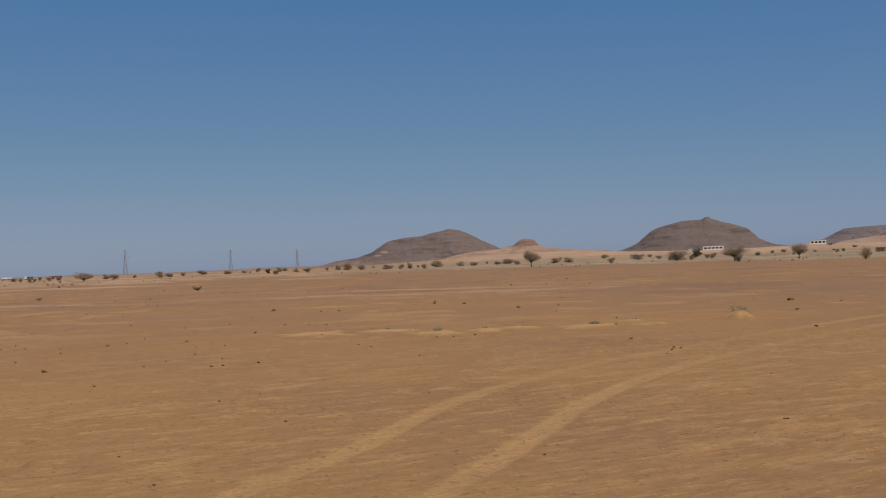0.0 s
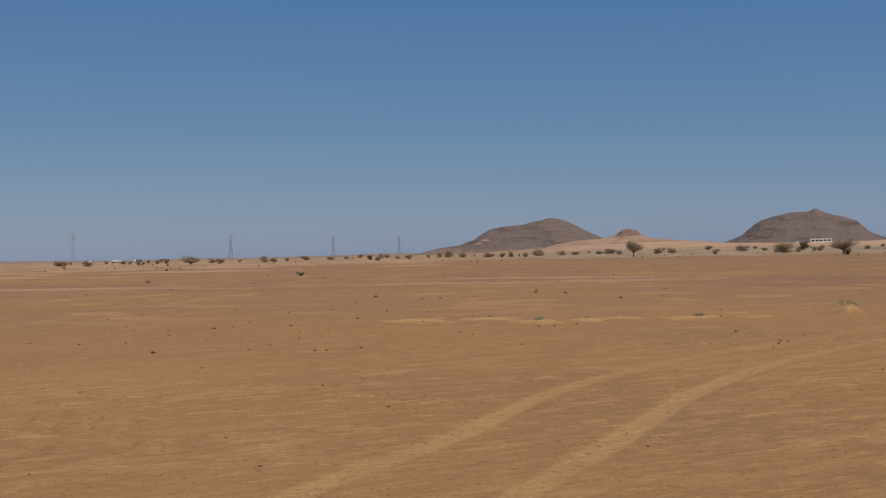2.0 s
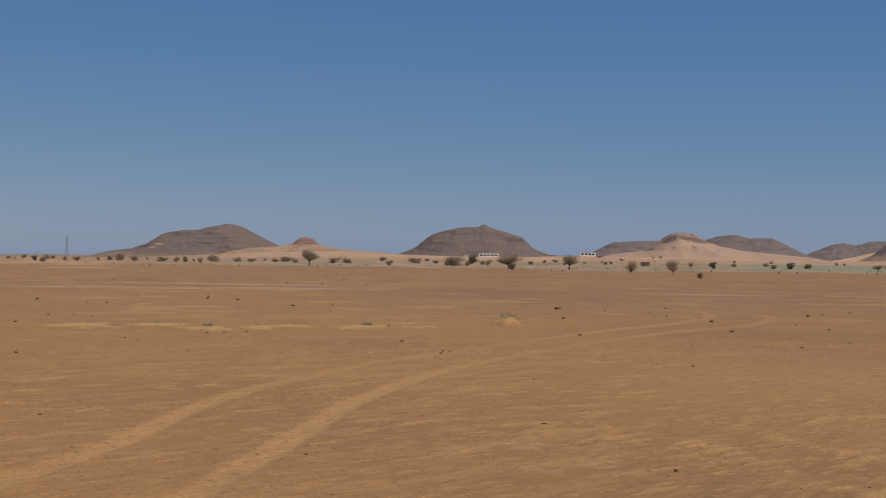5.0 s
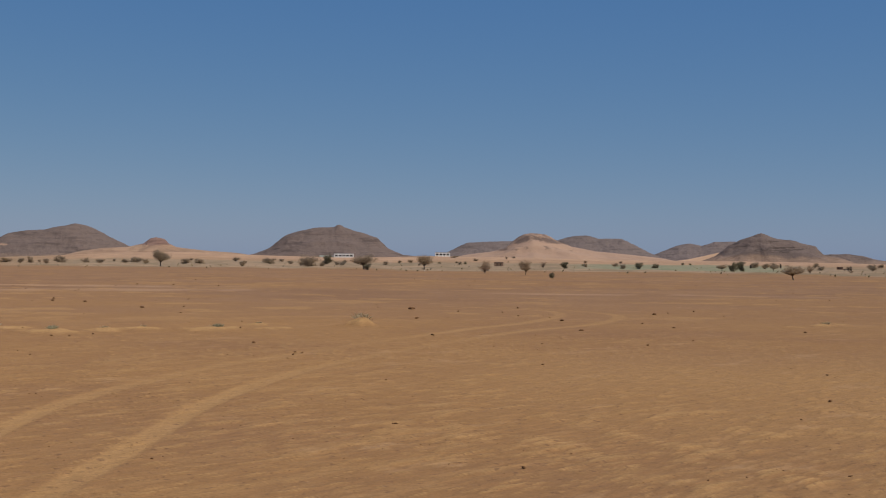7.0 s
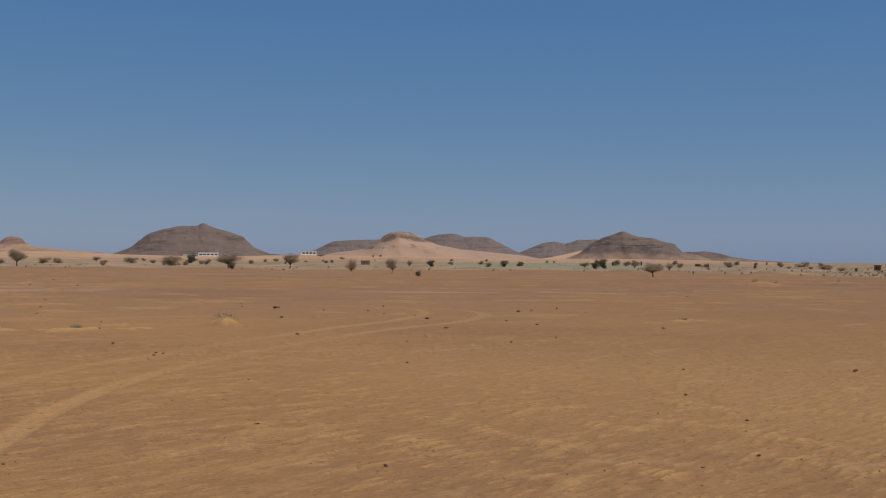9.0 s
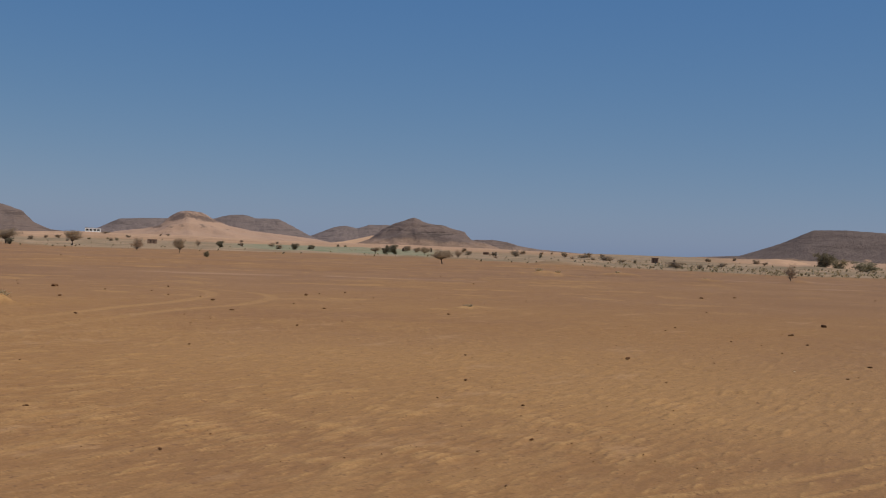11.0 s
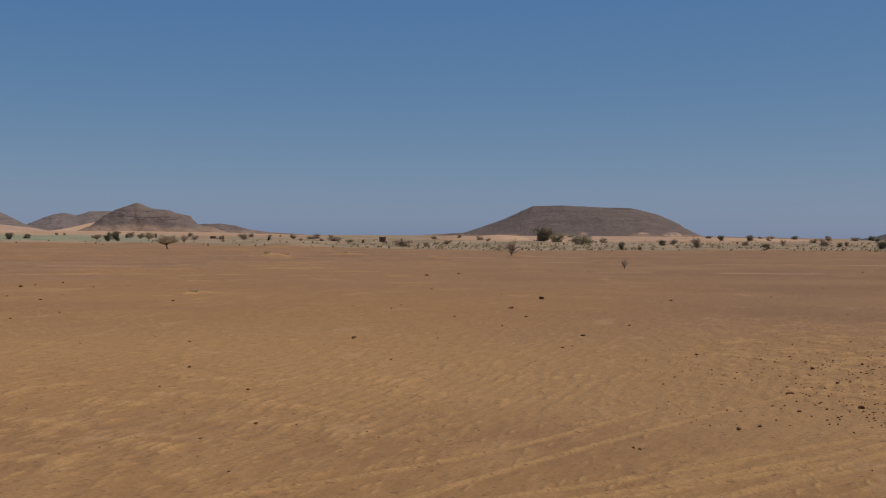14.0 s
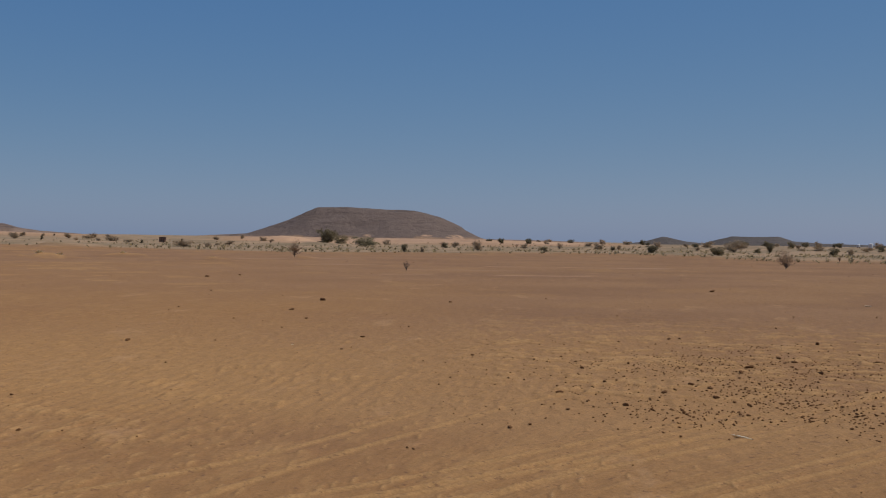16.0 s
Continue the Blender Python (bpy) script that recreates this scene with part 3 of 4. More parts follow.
hill("hill_8", "dark pointed rocky hill with a broken cliff edge", 1300, [(28.0, .1), (28.63, .34), (29.25, .82), (30.0, 1.17), (30.62, 1.36), (31.25, 1.12), (31.99, 1.02), (32.9, .79), (33.21, .45), (33.8, .36), (34.5, .1)], 170, M_ROCK_SANDY, .45, 71, 1.5)
hill("hill_9", "low dark rocky spur running down to the plain", 1600, [(32.6, .3), (33.09, .42), (34.17, .48), (34.89, .38), (35.37, .25), (36.2, .12), (38, .0)], 150, M_ROCK, .2, 82)
hill("hill_10", "long dark table mountain with gentle sides", 1500, [(41.5, -.08), (42.72, -.02), (45.1, .12), (45.6, .28), (46.89, .72), (48.22, 1.33), (49.54, 1.36), (51.25, 1.27), (52.56, 1.25), (53.74, .97), (54.65, .58), (54.91, .38), (55.56, .06), (56.3, -.1)], 260, M_MESA, .1, 93, .6, ((54.2, .05, .42, .13), (50.4, .08, .2, .06), (52.9, .12, .25, .05)))
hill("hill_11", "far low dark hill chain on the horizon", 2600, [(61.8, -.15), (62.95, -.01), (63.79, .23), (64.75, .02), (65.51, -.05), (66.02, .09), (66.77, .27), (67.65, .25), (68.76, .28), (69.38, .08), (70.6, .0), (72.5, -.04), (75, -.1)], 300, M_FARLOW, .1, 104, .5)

hill("dune_1", "pale sand drift banked up between two dark hills", 1500, [(26.4, .05), (27.4, .18), (28.2, .36), (28.8, .50), (29.4, .44), (30.0, .25), (30.8, .05)], 160, M_DUNE, 0, 115, .15)
hill("dune_2", "low pale dune at the foot of the table mountain", 480, [(44.0, -.35), (44.9, -.15), (45.8, -.02), (46.7, .04), (47.4, -.01), (48.2, -.16), (49.4, -.28), (51.0, -.33)], 150, M_DUNE, 0, 126, .15)
hill("dune_3", "long low orange dune beyond the scrub", 430, [(53.6, -.32), (54.8, -.16), (55.7, -.09), (57.0, -.08), (58.8, -.09), (60.5, -.14), (62.1, -.21), (63.6, -.36)], 150, M_DUNE, 0, 137, .12)
hill("hill_12", "thin dark ridge trailing off behind the orange dune", 1500, [(54.4, .10), (55.6, .00), (57.2, -.01), (58.8, -.03), (60.5, -.09), (62.0, -.15), (63.5, -.25)], 160, M_ROCK, .1, 148, .3)
hill("hill_13", "faint brown rise along the far desert road", 3400, [(-34, .02), (-28, .05), (-25, .10), (-22, .06), (-19, .01), (-16, .04), (-13, .0), (-10, .03), (-7.5, .08), (-5, .05), (-2, .0)], 400, M_FARPLAIN, .1, 159, .3)


# ---- helpers for things ----
def mesh_of(name, bm, material, smooth=False):
    me = bpy.data.meshes.new(name)
    bm.to_mesh(me)
    bm.free()
    if smooth:
        me.polygons.foreach_set("use_smooth", np.ones(len(me.polygons), dtype=bool))
    me.materials.append(material)
    return me


def part(name, bm, material, parent, label="", smooth=False):
    ob = new(name, mesh_of(name, bm, material, smooth))
    ob.parent = parent
    return tagged(ob, label)


def share(name, me, parent, m):
    ob = new(name, me)
    ob.parent = parent
    ob.matrix_basis = m
    return ob


def tube(bm, pts, radii, sides=6):
    """A tapered limb through the points."""
    rings = []
    for i, p in enumerate(pts):
        a, b = Vector(pts[max(i - 1, 0)]), Vector(pts[min(i + 1, len(pts) - 1)])
        q = (b - a).to_track_quat('Z', 'Y')
        rings.append([bm.verts.new(Vector(p) + q @ Vector((radii[i] * math.cos(2 * math.pi * k / sides), radii[i] * math.sin(2 * math.pi * k / sides), 0))) for k in range(sides)])
    for r0, r1 in zip(rings[:-1], rings[1:]):
        for k in range(sides):
            bm.faces.new((r0[k], r0[(k + 1) % sides], r1[(k + 1) % sides], r1[k]))
    bm.faces.new(rings[-1])
    bm.faces.new(rings[0][::-1])


def box(bm, cx, cy, cz, sx, sy, sz, bevel=0.0):
    r = bmesh.ops.create_cube(bm, size=1, matrix=Matrix.Translation((cx, cy, cz)) @ Matrix.Diagonal((sx, sy, sz, 1)))
    if bevel:
        edges = list({e for v in r["verts"] for e in v.link_edges})
        bmesh.ops.bevel(bm, geom=edges, offset=bevel, segments=2, affect='EDGES')


# ---- plants ----
def leaf_material(name, dark, light):
    k = Mat(name, 0.85)
    info = k.t.nodes.new("ShaderNodeNewGeometry")
    tone = k.mix(info.outputs["Random Per Island"], dark, light)
    obj = k.t.nodes.new("ShaderNodeObjectInfo")
    tone = k.mix(k.math('MULTIPLY', obj.outputs["Random"], 0.45), tone, k.mix(1.0, tone, (1.30, 1.12, 0.92), 'MULTIPLY'))
    k.done(tone)
    thin = k.t.nodes.new("ShaderNodeBsdfTranslucent")
    both = k.t.nodes.new("ShaderNodeMixShader")
    both.inputs[0].default_value = 0.45
    k.link(tone, thin.inputs[0])
    k.link(k.b.outputs[0], both.inputs[1])
    k.link(thin.outputs[0], both.inputs[2])
    k.link(both.outputs[0], k.t.nodes["Material Output"].inputs[0])
    return k.m


def bark_material():
    k = Mat("grey_brown_bark", 0.95)
    f = k.noise(14, 4, 0.7, k.coords(1, 1, .2))
    return k.done(k.mix(f, (0.130, 0.097, 0.074), (0.230, 0.172, 0.130)), k.bump(f, 0.03))


M_BARK = bark_material()
# foliage colours raised above real leaf tones to imitate distance haze
LEAVES = {
    "acacia": leaf_material("dusty_haze_paled_acacia_leaf", (0.285, 0.220, 0.148), (0.405, 0.312, 0.210)),
    "shrub": leaf_material("olive_shrub_leaf", (0.255, 0.202, 0.142), (0.370, 0.288, 0.198)),
    "dark": leaf_material("dark_green_leaf", (0.138, 0.120, 0.076), (0.225, 0.196, 0.128)),
    "low": leaf_material("grey_green_leaf", (0.163, 0.149, 0.096), (0.326, 0.278, 0.173)),
    "dry": leaf_material("dry_brown_leaf", (0.225, 0.160, 0.108), (0.400, 0.285, 0.190)),
    "twig": leaf_material("bare_twig", (0.220, 0.150, 0.105), (0.380, 0.260, 0.180)),
    "twigbush": leaf_material("thin_dry_leaf", (0.240, 0.172, 0.118), (0.420, 0.305, 0.210)),
}
PLANT_NAME = {"acacia": "acacia_tree", "shrub": "shrub", "dark": "green_bush", "low": "low_shrub", "dry": "dry_bush", "twig": "bare_bush", "twigbush": "thin_bush"}
PLANT_LABEL = {
    "acacia": "dusty olive acacia tree with haze-paled spreading flat-topped crown",
    "shrub": "grey-olive desert shrub with a rounded uneven crown",
    "dark": "dense dark green bush growing on the sandy plain",
    "low": "low grey-green spreading shrub on the gravel",
    "dry": "half-dry brown thorn bush with thin open crown",
    "twig": "almost leafless bush of bare brown twigs",
    "twigbush": "thin pale brown bush with fine open branches",
}
# limbs, leaves, leaf size, clump spread, lowest clump, flat top
FORM = {"acacia": (16, 4200, .021, .23, .34, .80), "shrub": (15, 3000, .026, .21, .12, .55), "dark": (15, 3400, .030, .20, .06, .5), "low": (15, 3000, .028, .21, .08, .7),
        "dry": (22, 2600, .016, .19, .18, .6), "twig": (18, 160, .014, .10, .40, .3), "twigbush": (28, 2800, .014, .17, .22, .6)}


def plant_meshes(kind, rng):
    """Wood and crown of one plant, one metre high and wide."""
    limbs, leaves, size, spread, low, flat = FORM[kind]
    wood, crown = bmesh.new(), bmesh.new()
    thick = .026 if kind == "acacia" else .016
    fork = rng.uniform(.16, .24) if kind == "acacia" else rng.uniform(.03, .08)
    lean = Vector((rng.uniform(-.05, .05), rng.uniform(-.05, .05), fork))
    tube(wood, [(0, 0, -.06), lean * .5, lean], [thick * 1.25, thick, thick * .85], 7)
    tips = []
    for i in range(limbs):
        a = 2 * math.pi * (i + rng.uniform(-.35, .35)) / limbs
        reach = rng.uniform(.12, .42)
        up = rng.uniform(low, 1.0) if kind != "acacia" else rng.uniform(.44, .92)
        up = up * (1 - .35 * (reach / .42) ** 2 * (1 - flat))
        end = Vector((reach * math.cos(a), reach * math.sin(a), up * .93))
        mid = lean.lerp(end, .5) + Vector((rng.uniform(-.05, .05), rng.uniform(-.05, .05), .05))
        tube(wood, [lean, mid, end], [thick * .6, thick * .38, thick * .12], 5)
        tips.append((end, .95))
        tips.append((lean.lerp(end, .75 if kind == "acacia" else .6), .9))
        for s in range(3 if leaves > 1350 else 6):
            q = lean.lerp(end, rng.uniform(.5, .9))
            e = q + Vector((rng.uniform(-.16, .16), rng.uniform(-.16, .16), rng.uniform(.02, .16)))
            e.z = min(e.z, .97)
            tube(wood, [q, q.lerp(e, .5), e], [thick * .3, thick * .2, thick * .07], 4)
            tips.append((e, .75))
    for i in range(leaves):
        c, k = tips[rng.randrange(len(tips))]
        while True:
            o = Vector((rng.gauss(0, .45), rng.gauss(0, .45), rng.gauss(0, .40)))
            if o.length < 1.2:
                break
        p = c + o * spread * k
        p.z = max(min(p.z, 1.0), low * .4)
        if kind in ("acacia", "dry", "twigbush"):
            out = min(math.hypot(p.x, p.y) / .5, 1.1)
            p.z = max(.22 + .28 * out, min(p.z, 1.0 - .20 * out * out)) + rng.gauss(0, .02)
        q = Euler((rng.uniform(0, 6.3), rng.uniform(0, 6.3), rng.uniform(0, 6.3))).to_matrix()
        s = size * rng.uniform(.6, 1.4)
        vs = [crown.verts.new(p + q @ Vector(v)) for v in ((-s, 0, 0), (0, -s * .55, s * .1), (s, 0, 0), (0, s * .55, s * .1))]
        crown.faces.new(vs)
    return mesh_of("trunk", wood, M_BARK), mesh_of("crown", crown, LEAVES[kind])


PROTO = {}
plant_rng = random.Random(5)


def plant(kind, x, y, h, w):
    """A plant of one kind, h metres high and w metres wide, rooted in the ground."""
    n = PROTO.setdefault(kind, [])
    z = ground_z(x, y)
    turn = plant_rng.uniform(0, 360)
    m = pose(x, y, z, 0, 0, turn) @ Matrix.Diagonal((w * plant_rng.uniform(.96, 1.14), w * plant_rng.uniform(.96, 1.14), h * 1.08, 1))
    if len(n) < 3:
        root = new(PLANT_NAME[kind])
        trunk, crown = plant_meshes(kind, plant_rng)
        share("trunk", trunk, root, Matrix())
        share("crown", crown, root, Matrix())
        tagged(root, PLANT_LABEL[kind], "tree" if kind == "acacia" else "bush", "scattered " + PLANT_NAME[kind].replace("_", " ") + "s")
        root.matrix_basis = m
        n.append(root)
        return root
    proto = n[plant_rng.randrange(3)]
    keep = proto.matrix_basis.copy()
    proto.matrix_basis = Matrix()
    ob = copy_thing(proto, m)
    proto.matrix_basis = keep
    return ob


plant("acacia", -80.5, 284.1, 2.6, 3.9)
plant("shrub", -139.3, 525.2, 1.8, 4.6)
plant("dark", -164.4, 629.3, 1.6, 1.9)
plant("shrub", -122.6, 547.4, 2.4, 3.5)
plant("shrub", -109.3, 505.1, 1.5, 3.1)
plant("shrub", -105.3, 513.2, 1.5, 2.3)
plant("shrub", -95.5, 502.1, 2.2, 4.7)
plant("shrub", -84.4, 497.1, 1.5, 4.3)
plant("shrub", -73.4, 467.2, 1.6, 2.1)
plant("dark", -63.7, 460.9, 1.8, 2.3)
plant("shrub", -64.5, 500.0, 1.0, 2.2)
plant("dry", -39.9, 372.6, 1.6, 3.2)
plant("shrub", -32.3, 390.2, 2.1, 1.9)
plant("shrub", -31.9, 423.9, 2.7, 3.6)
plant("shrub", -27.4, 425.7, 2.1, 3.1)
plant("shrub", -18.9, 430.9, 1.7, 4.0)
plant("shrub", -13.0, 397.5, 1.7, 2.4)
plant("shrub", -10.8, 411.2, 2.2, 2.2)
plant("shrub", -6.1, 411.3, 1.6, 1.6)
plant("shrub", -1.9, 385.5, 2.2, 4.2)
plant("low", -22.1, 114.1, 0.4, 0.9)
plant("dry", -28.9, 90.9, 0.3, 0.7)
plant("shrub", -137.7, 422.2, 1.7, 1.9)
plant("dry", -128.0, 412.3, 2.1, 2.9)
plant("shrub", -149.6, 449.1, 1.4, 1.6)
plant("dark", -52.1, 172.1, 0.3, 0.3)
plant("shrub", 5.7, 419.3, 1.6, 2.8)
plant("shrub", 10.1, 418.0, 1.4, 3.5)
plant("shrub", 20.4, 408.6, 2.0, 3.5)
plant("acacia", 20.8, 299.2, 3.8, 4.5)
plant("shrub", 32.7, 368.9, 1.8, 3.6)
plant("shrub", 39.0, 394.3, 1.7, 3.8)
plant("acacia", 55.4, 434.6, 1.7, 3.2)
plant("shrub", 37.5, 283.3, 1.4, 1.5)
plant("shrub", 61.3, 400.3, 2.0, 4.4)
plant("shrub", 71.5, 419.4, 1.2, 2.6)
plant("shrub", 55.7, 302.4, 2.8, 6.1)
plant("dark", 85.9, 429.6, 3.4, 4.2)
plant("shrub", 80.5, 386.1, 1.3, 2.1)
plant("acacia", 56.8, 246.9, 3.1, 4.8)
plant("dark", 54.9, 236.0, 1.2, 1.6)
plant("shrub", 96.9, 390.2, 1.4, 2.4)
plant("acacia", 71.8, 255.5, 3.0, 3.9)
plant("dry", 70.5, 211.6, 2.0, 2.4)
plant("dry", 60.0, 179.9, 1.8, 2.2)
plant("acacia", 58.5, 158.7, 1.9, 1.8)
plant("dry", 122.4, 318.4, 1.8, 2.1)
plant("dark", 50.2, 127.9, 0.6, 0.7)
plant("dark", 126.6, 313.5, 1.8, 2.3)
plant("shrub", 154.7, 365.6, 1.3, 1.3)
plant("shrub", 181.5, 402.7, 1.3, 2.6)
plant("shrub", 136.2, 297.4, 1.3, 2.2)
plant("dark", 142.5, 301.5, 1.8, 2.4)
plant("dark", 149.2, 305.4, 1.3, 2.3)
plant("shrub", 250.9, 487.6, 1.3, 1.9)
plant("acacia", 144.4, 261.3, 1.7, 2.5)
plant("dark", 143.5, 254.7, 2.0, 2.1)
plant("dark", 151.3, 265.1, 2.4, 2.5)
plant("acacia", 153.2, 253.8, 1.6, 2.2)
plant("acacia", 77.0, 123.5, 1.7, 2.6)
plant("dry", 117.7, 183.7, 1.6, 1.5)
plant("shrub", 252.6, 717.9, 1.5, 1.8)
plant("shrub", 265.3, 740.4, 1.5, 2.3)
plant("shrub", 253.4, 599.0, 1.3, 2.2)
plant("shrub", 269.7, 591.8, 1.3, 2.2)
plant("shrub", 230.2, 750.6, 1.5, 5.7)
plant("shrub", 201.0, 618.6, 1.3, 3.1)
plant("shrub", 289.9, 378.6, 1.4, 2.3)
plant("shrub", 226.0, 286.6, 1.2, 3.1)
plant("shrub", 197.8, 246.8, 0.8, 1.5)
plant("shrub", 164.8, 201.6, 0.9, 2.8)
plant("shrub", 155.8, 185.9, 0.7, 2.1)
plant("dark", 156.4, 182.7, 0.8, 0.7)
plant("shrub", 124.2, 136.2, 1.0, 2.7)
plant("shrub", 128.0, 135.2, 0.7, 1.0)
plant("shrub", 162.5, 166.0, 0.9, 2.1)
plant("shrub", 157.4, 164.0, 0.4, 1.1)
plant("dark", 196.3, 266.6, 1.0, 1.0)
plant("dry", 74.1, 68.4, 1.5, 1.3)
plant("twig", 52.2, 40.4, 0.7, 0.6)
plant("dark", 207.6, 182.3, 3.6, 4.7)
plant("low", 174.0, 143.7, 2.0, 5.5)
plant("low", 198.6, 170.8, 2.1, 3.4)
plant("shrub", 190.9, 152.5, 1.1, 1.8)
plant("dark", 124.9, 97.0, 1.0, 0.9)
plant("shrub", 122.4, 92.3, 0.7, 0.6)
plant("dark", 162.9, 118.4, 0.9, 1.3)
plant("shrub", 191.2, 136.5, 1.2, 1.5)
plant("shrub", 139.4, 95.9, 1.6, 1.3)
plant("shrub", 197.8, 125.6, 1.0, 1.7)
plant("dark", 144.2, 88.5, 0.7, 1.4)
plant("dry", 201.3, 120.2, 1.4, 1.6)
plant("shrub", 205.8, 114.6, 1.4, 2.2)
plant("dark", 192.0, 104.1, 0.8, 1.1)
plant("shrub", 211.8, 113.5, 0.9, 1.0)
plant("dark", 152.9, 77.0, 1.1, 1.7)
plant("dark", 134.2, 59.4, 1.0, 1.9)
plant("shrub", 163.0, 69.6, 1.8, 3.4)
plant("dark", 202.6, 82.6, 0.7, 1.4)
plant("dark", 201.7, 80.0, 1.7, 1.4)
plant("twigbush", 80.1, 30.8, 1.3, 1.6)
plant("shrub", 220.1, 78.4, 1.0, 2.3)
plant("dark", 169.1, 58.1, 1.1, 1.7)
plant("shrub", 182.0, 60.1, 1.0, 1.3)
plant("dry", 118.4, 40.2, 0.6, 0.5)
plant("shrub", 202.4, 64.1, 0.8, 2.1)
plant("dark", 212.8, 65.2, 1.2, 1.6)
plant("shrub", 227.1, 83.9, 0.7, 1.8)
plant("shrub", 234.0, 110.4, 0.9, 1.3)
plant("shrub", 224.3, 103.4, 0.7, 1.2)


def scatter_plants(kind, count, az0, az1, r0, r1, h0, h1, seed):
    """More of the small far plants, strewn over a sector of the plain."""
    rng = random.Random(seed)
    for i in range(count):
        a, r = radians(rng.uniform(az0, az1)), rng.uniform(r0, r1)
        h = rng.uniform(h0, h1)
        plant(kind, r * math.sin(a), r * math.cos(a), h, h * rng.uniform(1.1, 2.0))


scatter_plants("shrub", 26, -22, -3, 340, 620, .8, 2.0, 1)
scatter_plants("dry", 12, -22, 0, 300, 560, .7, 1.6, 2)
scatter_plants("shrub", 18, -3, 18, 330, 560, .6, 1.5, 3)
scatter_plants("shrub", 26, 30, 48, 330, 640, .8, 2.0, 4)
scatter_plants("dry", 14, 34, 60, 230, 420, .5, 1.3, 5)
scatter_plants("dark", 16, 56, 75, 300, 560, .9, 2.2, 6)
scatter_plants("shrub", 16, 58, 75, 260, 520, .9, 2.2, 7)
scatter_plants("low", 10, 16, 34, 420, 640, .5, 1.2, 8)


# ---- low scrub that nobody could count ----
def build_scrub():
    rng = random.Random(12)
    bm = bmesh.new()
    for i in range(3600):
        deg = rng.uniform(-22, 76) if i % 3 == 0 else rng.uniform(38, 76)
        edge = np.interp(deg, (-20, -14, 0, 5, 17, 30, 40, 47, 62, 69), (240, 238, 290, 289, 232, 226, 180, 153, 180, 128))
        r = edge * rng.uniform(.90, 1.2 + 1.2 * rng.random())
        x, y = r * math.sin(radians(deg)), r * math.cos(radians(deg))
        z = ground_z(x, y)
        s = .10 + .38 * rng.random() ** 2.2
        for k in range(9):
            a, t = rng.uniform(0, 6.28), rng.uniform(.3, 1.0)
            d = Vector((math.cos(a) * s * t, math.sin(a) * s * t, s * rng.uniform(.3, 1.0)))
            side = Vector((-math.sin(a), math.cos(a), 0)) * s * .22
            b = Vector((x, y, z - .02))
            bm.faces.new([bm.verts.new(v) for v in (b - side * .3, b + d * .6 - side, b + d, b + d * .6 + side, b + side * .3)])
    ob = new("dry_scrub", mesh_of("dry_scrub", bm, leaf_material("dry_scrub_leaf", (0.235, 0.195, 0.120), (0.390, 0.315, 0.195))))
    tagged(ob, "low dry scrub and grass dotting the far plain", "scrub", kind="stuff")


build_scrub()


# ---- tufts on the sand mounds ----
M_DRYGRASS = leaf_material("dry_grass", (0.52, 0.42, 0.26), (0.66, 0.54, 0.36))
M_GREENGRASS = leaf_material("green_grass", (0.34, 0.345, 0.24), (0.46, 0.45, 0.32))


def tuft(x, y, size, green=False, seed=0):
    rng = random.Random(seed)
    bm = bmesh.new()
    for k in range(80):
        a, lean = rng.uniform(0, 6.28), rng.uniform(.5, 1.2)
        b = Vector((rng.gauss(0, .22) * size, rng.gauss(0, .22) * size, -.02))
        top = b + Vector((math.cos(a) * lean * .55, math.sin(a) * lean * .55, rng.uniform(.35, .9) * (1.1 - .5 * lean))) * size
        side = Vector((-math.sin(a), math.cos(a), 0)) * .012 * size
        mid = b.lerp(top, .55) + Vector((0, 0, .08 * size))
        bm.faces.new([bm.verts.new(v) for v in (b - side, b + side, mid + side * .8, top, mid - side * .8)])
    ob = new("grass_tuft", mesh_of("grass_tuft", bm, M_GREENGRASS if green else M_DRYGRASS))
    ob.location = (x, y, ground_z(x, y))
    tagged(ob, "small green desert plant on a sand mound" if green else "tuft of pale dry grass on a sand mound", "grass", "grass tufts on sand mounds")


for n, (mx, my, ms, mg) in enumerate([(-1.5, 32.7, .35, False), (-.2, 30.9, .45, True), (1.0, 31.6, .3, False), (1.9, 32.1, .28, False), (3.66, 31.7, .42, True), (7.55, 32.95, .8, False),
                                      (20.6, 31.5, .4, False), (56.4, 76.8, 1.0, False), (57.6, 76.0, .8, False), (66.0, 79.2, .7, False), (63.8, 66.8, .6, False), (5.0, 33.9, .25, False)]):
    tuft(mx, my, ms * .45, mg, n)


# ---- stones ----
def stone_material():
    k = Mat("dark_desert_stone", 1.0)
    k.b.inputs["Specular IOR Level"].default_value = 0.04
    obj = k.t.nodes.new("ShaderNodeObjectInfo")
    f = k.noise(9, 4, 0.7)
    c = k.mix(f, (0.080, 0.039, 0.018), (0.165, 0.082, 0.037))
    c = k.mix(k.math('MULTIPLY', obj.outputs["Random"], 0.4), c, (0.200, 0.110, 0.058))
    return k.done(c, k.bump(f, 0.008))


M_STONE = stone_material()


def stone_shape(rng, sub=2):
    bm = bmesh.new()
    bmesh.ops.create_icosphere(bm, subdivisions=sub, radius=.5)
    o = Vector((rng.uniform(0, 90), rng.uniform(0, 90), rng.uniform(0, 90)))
    cuts = [Vector((rng.gauss(0, 1), rng.gauss(0, 1), rng.gauss(0, 1))).normalized() for k in range(6)]
    for v in bm.verts:
        for c in cuts:
            over = v.co.dot(c) - .34
            if over > 0:
                v.co -= c * over * .9
        v.co *= 1 + .42 * noise.noise(v.co * 2.2 + o)
        v.co.z = v.co.z * .72 + .22
        v.co.y *= .68
    return bm


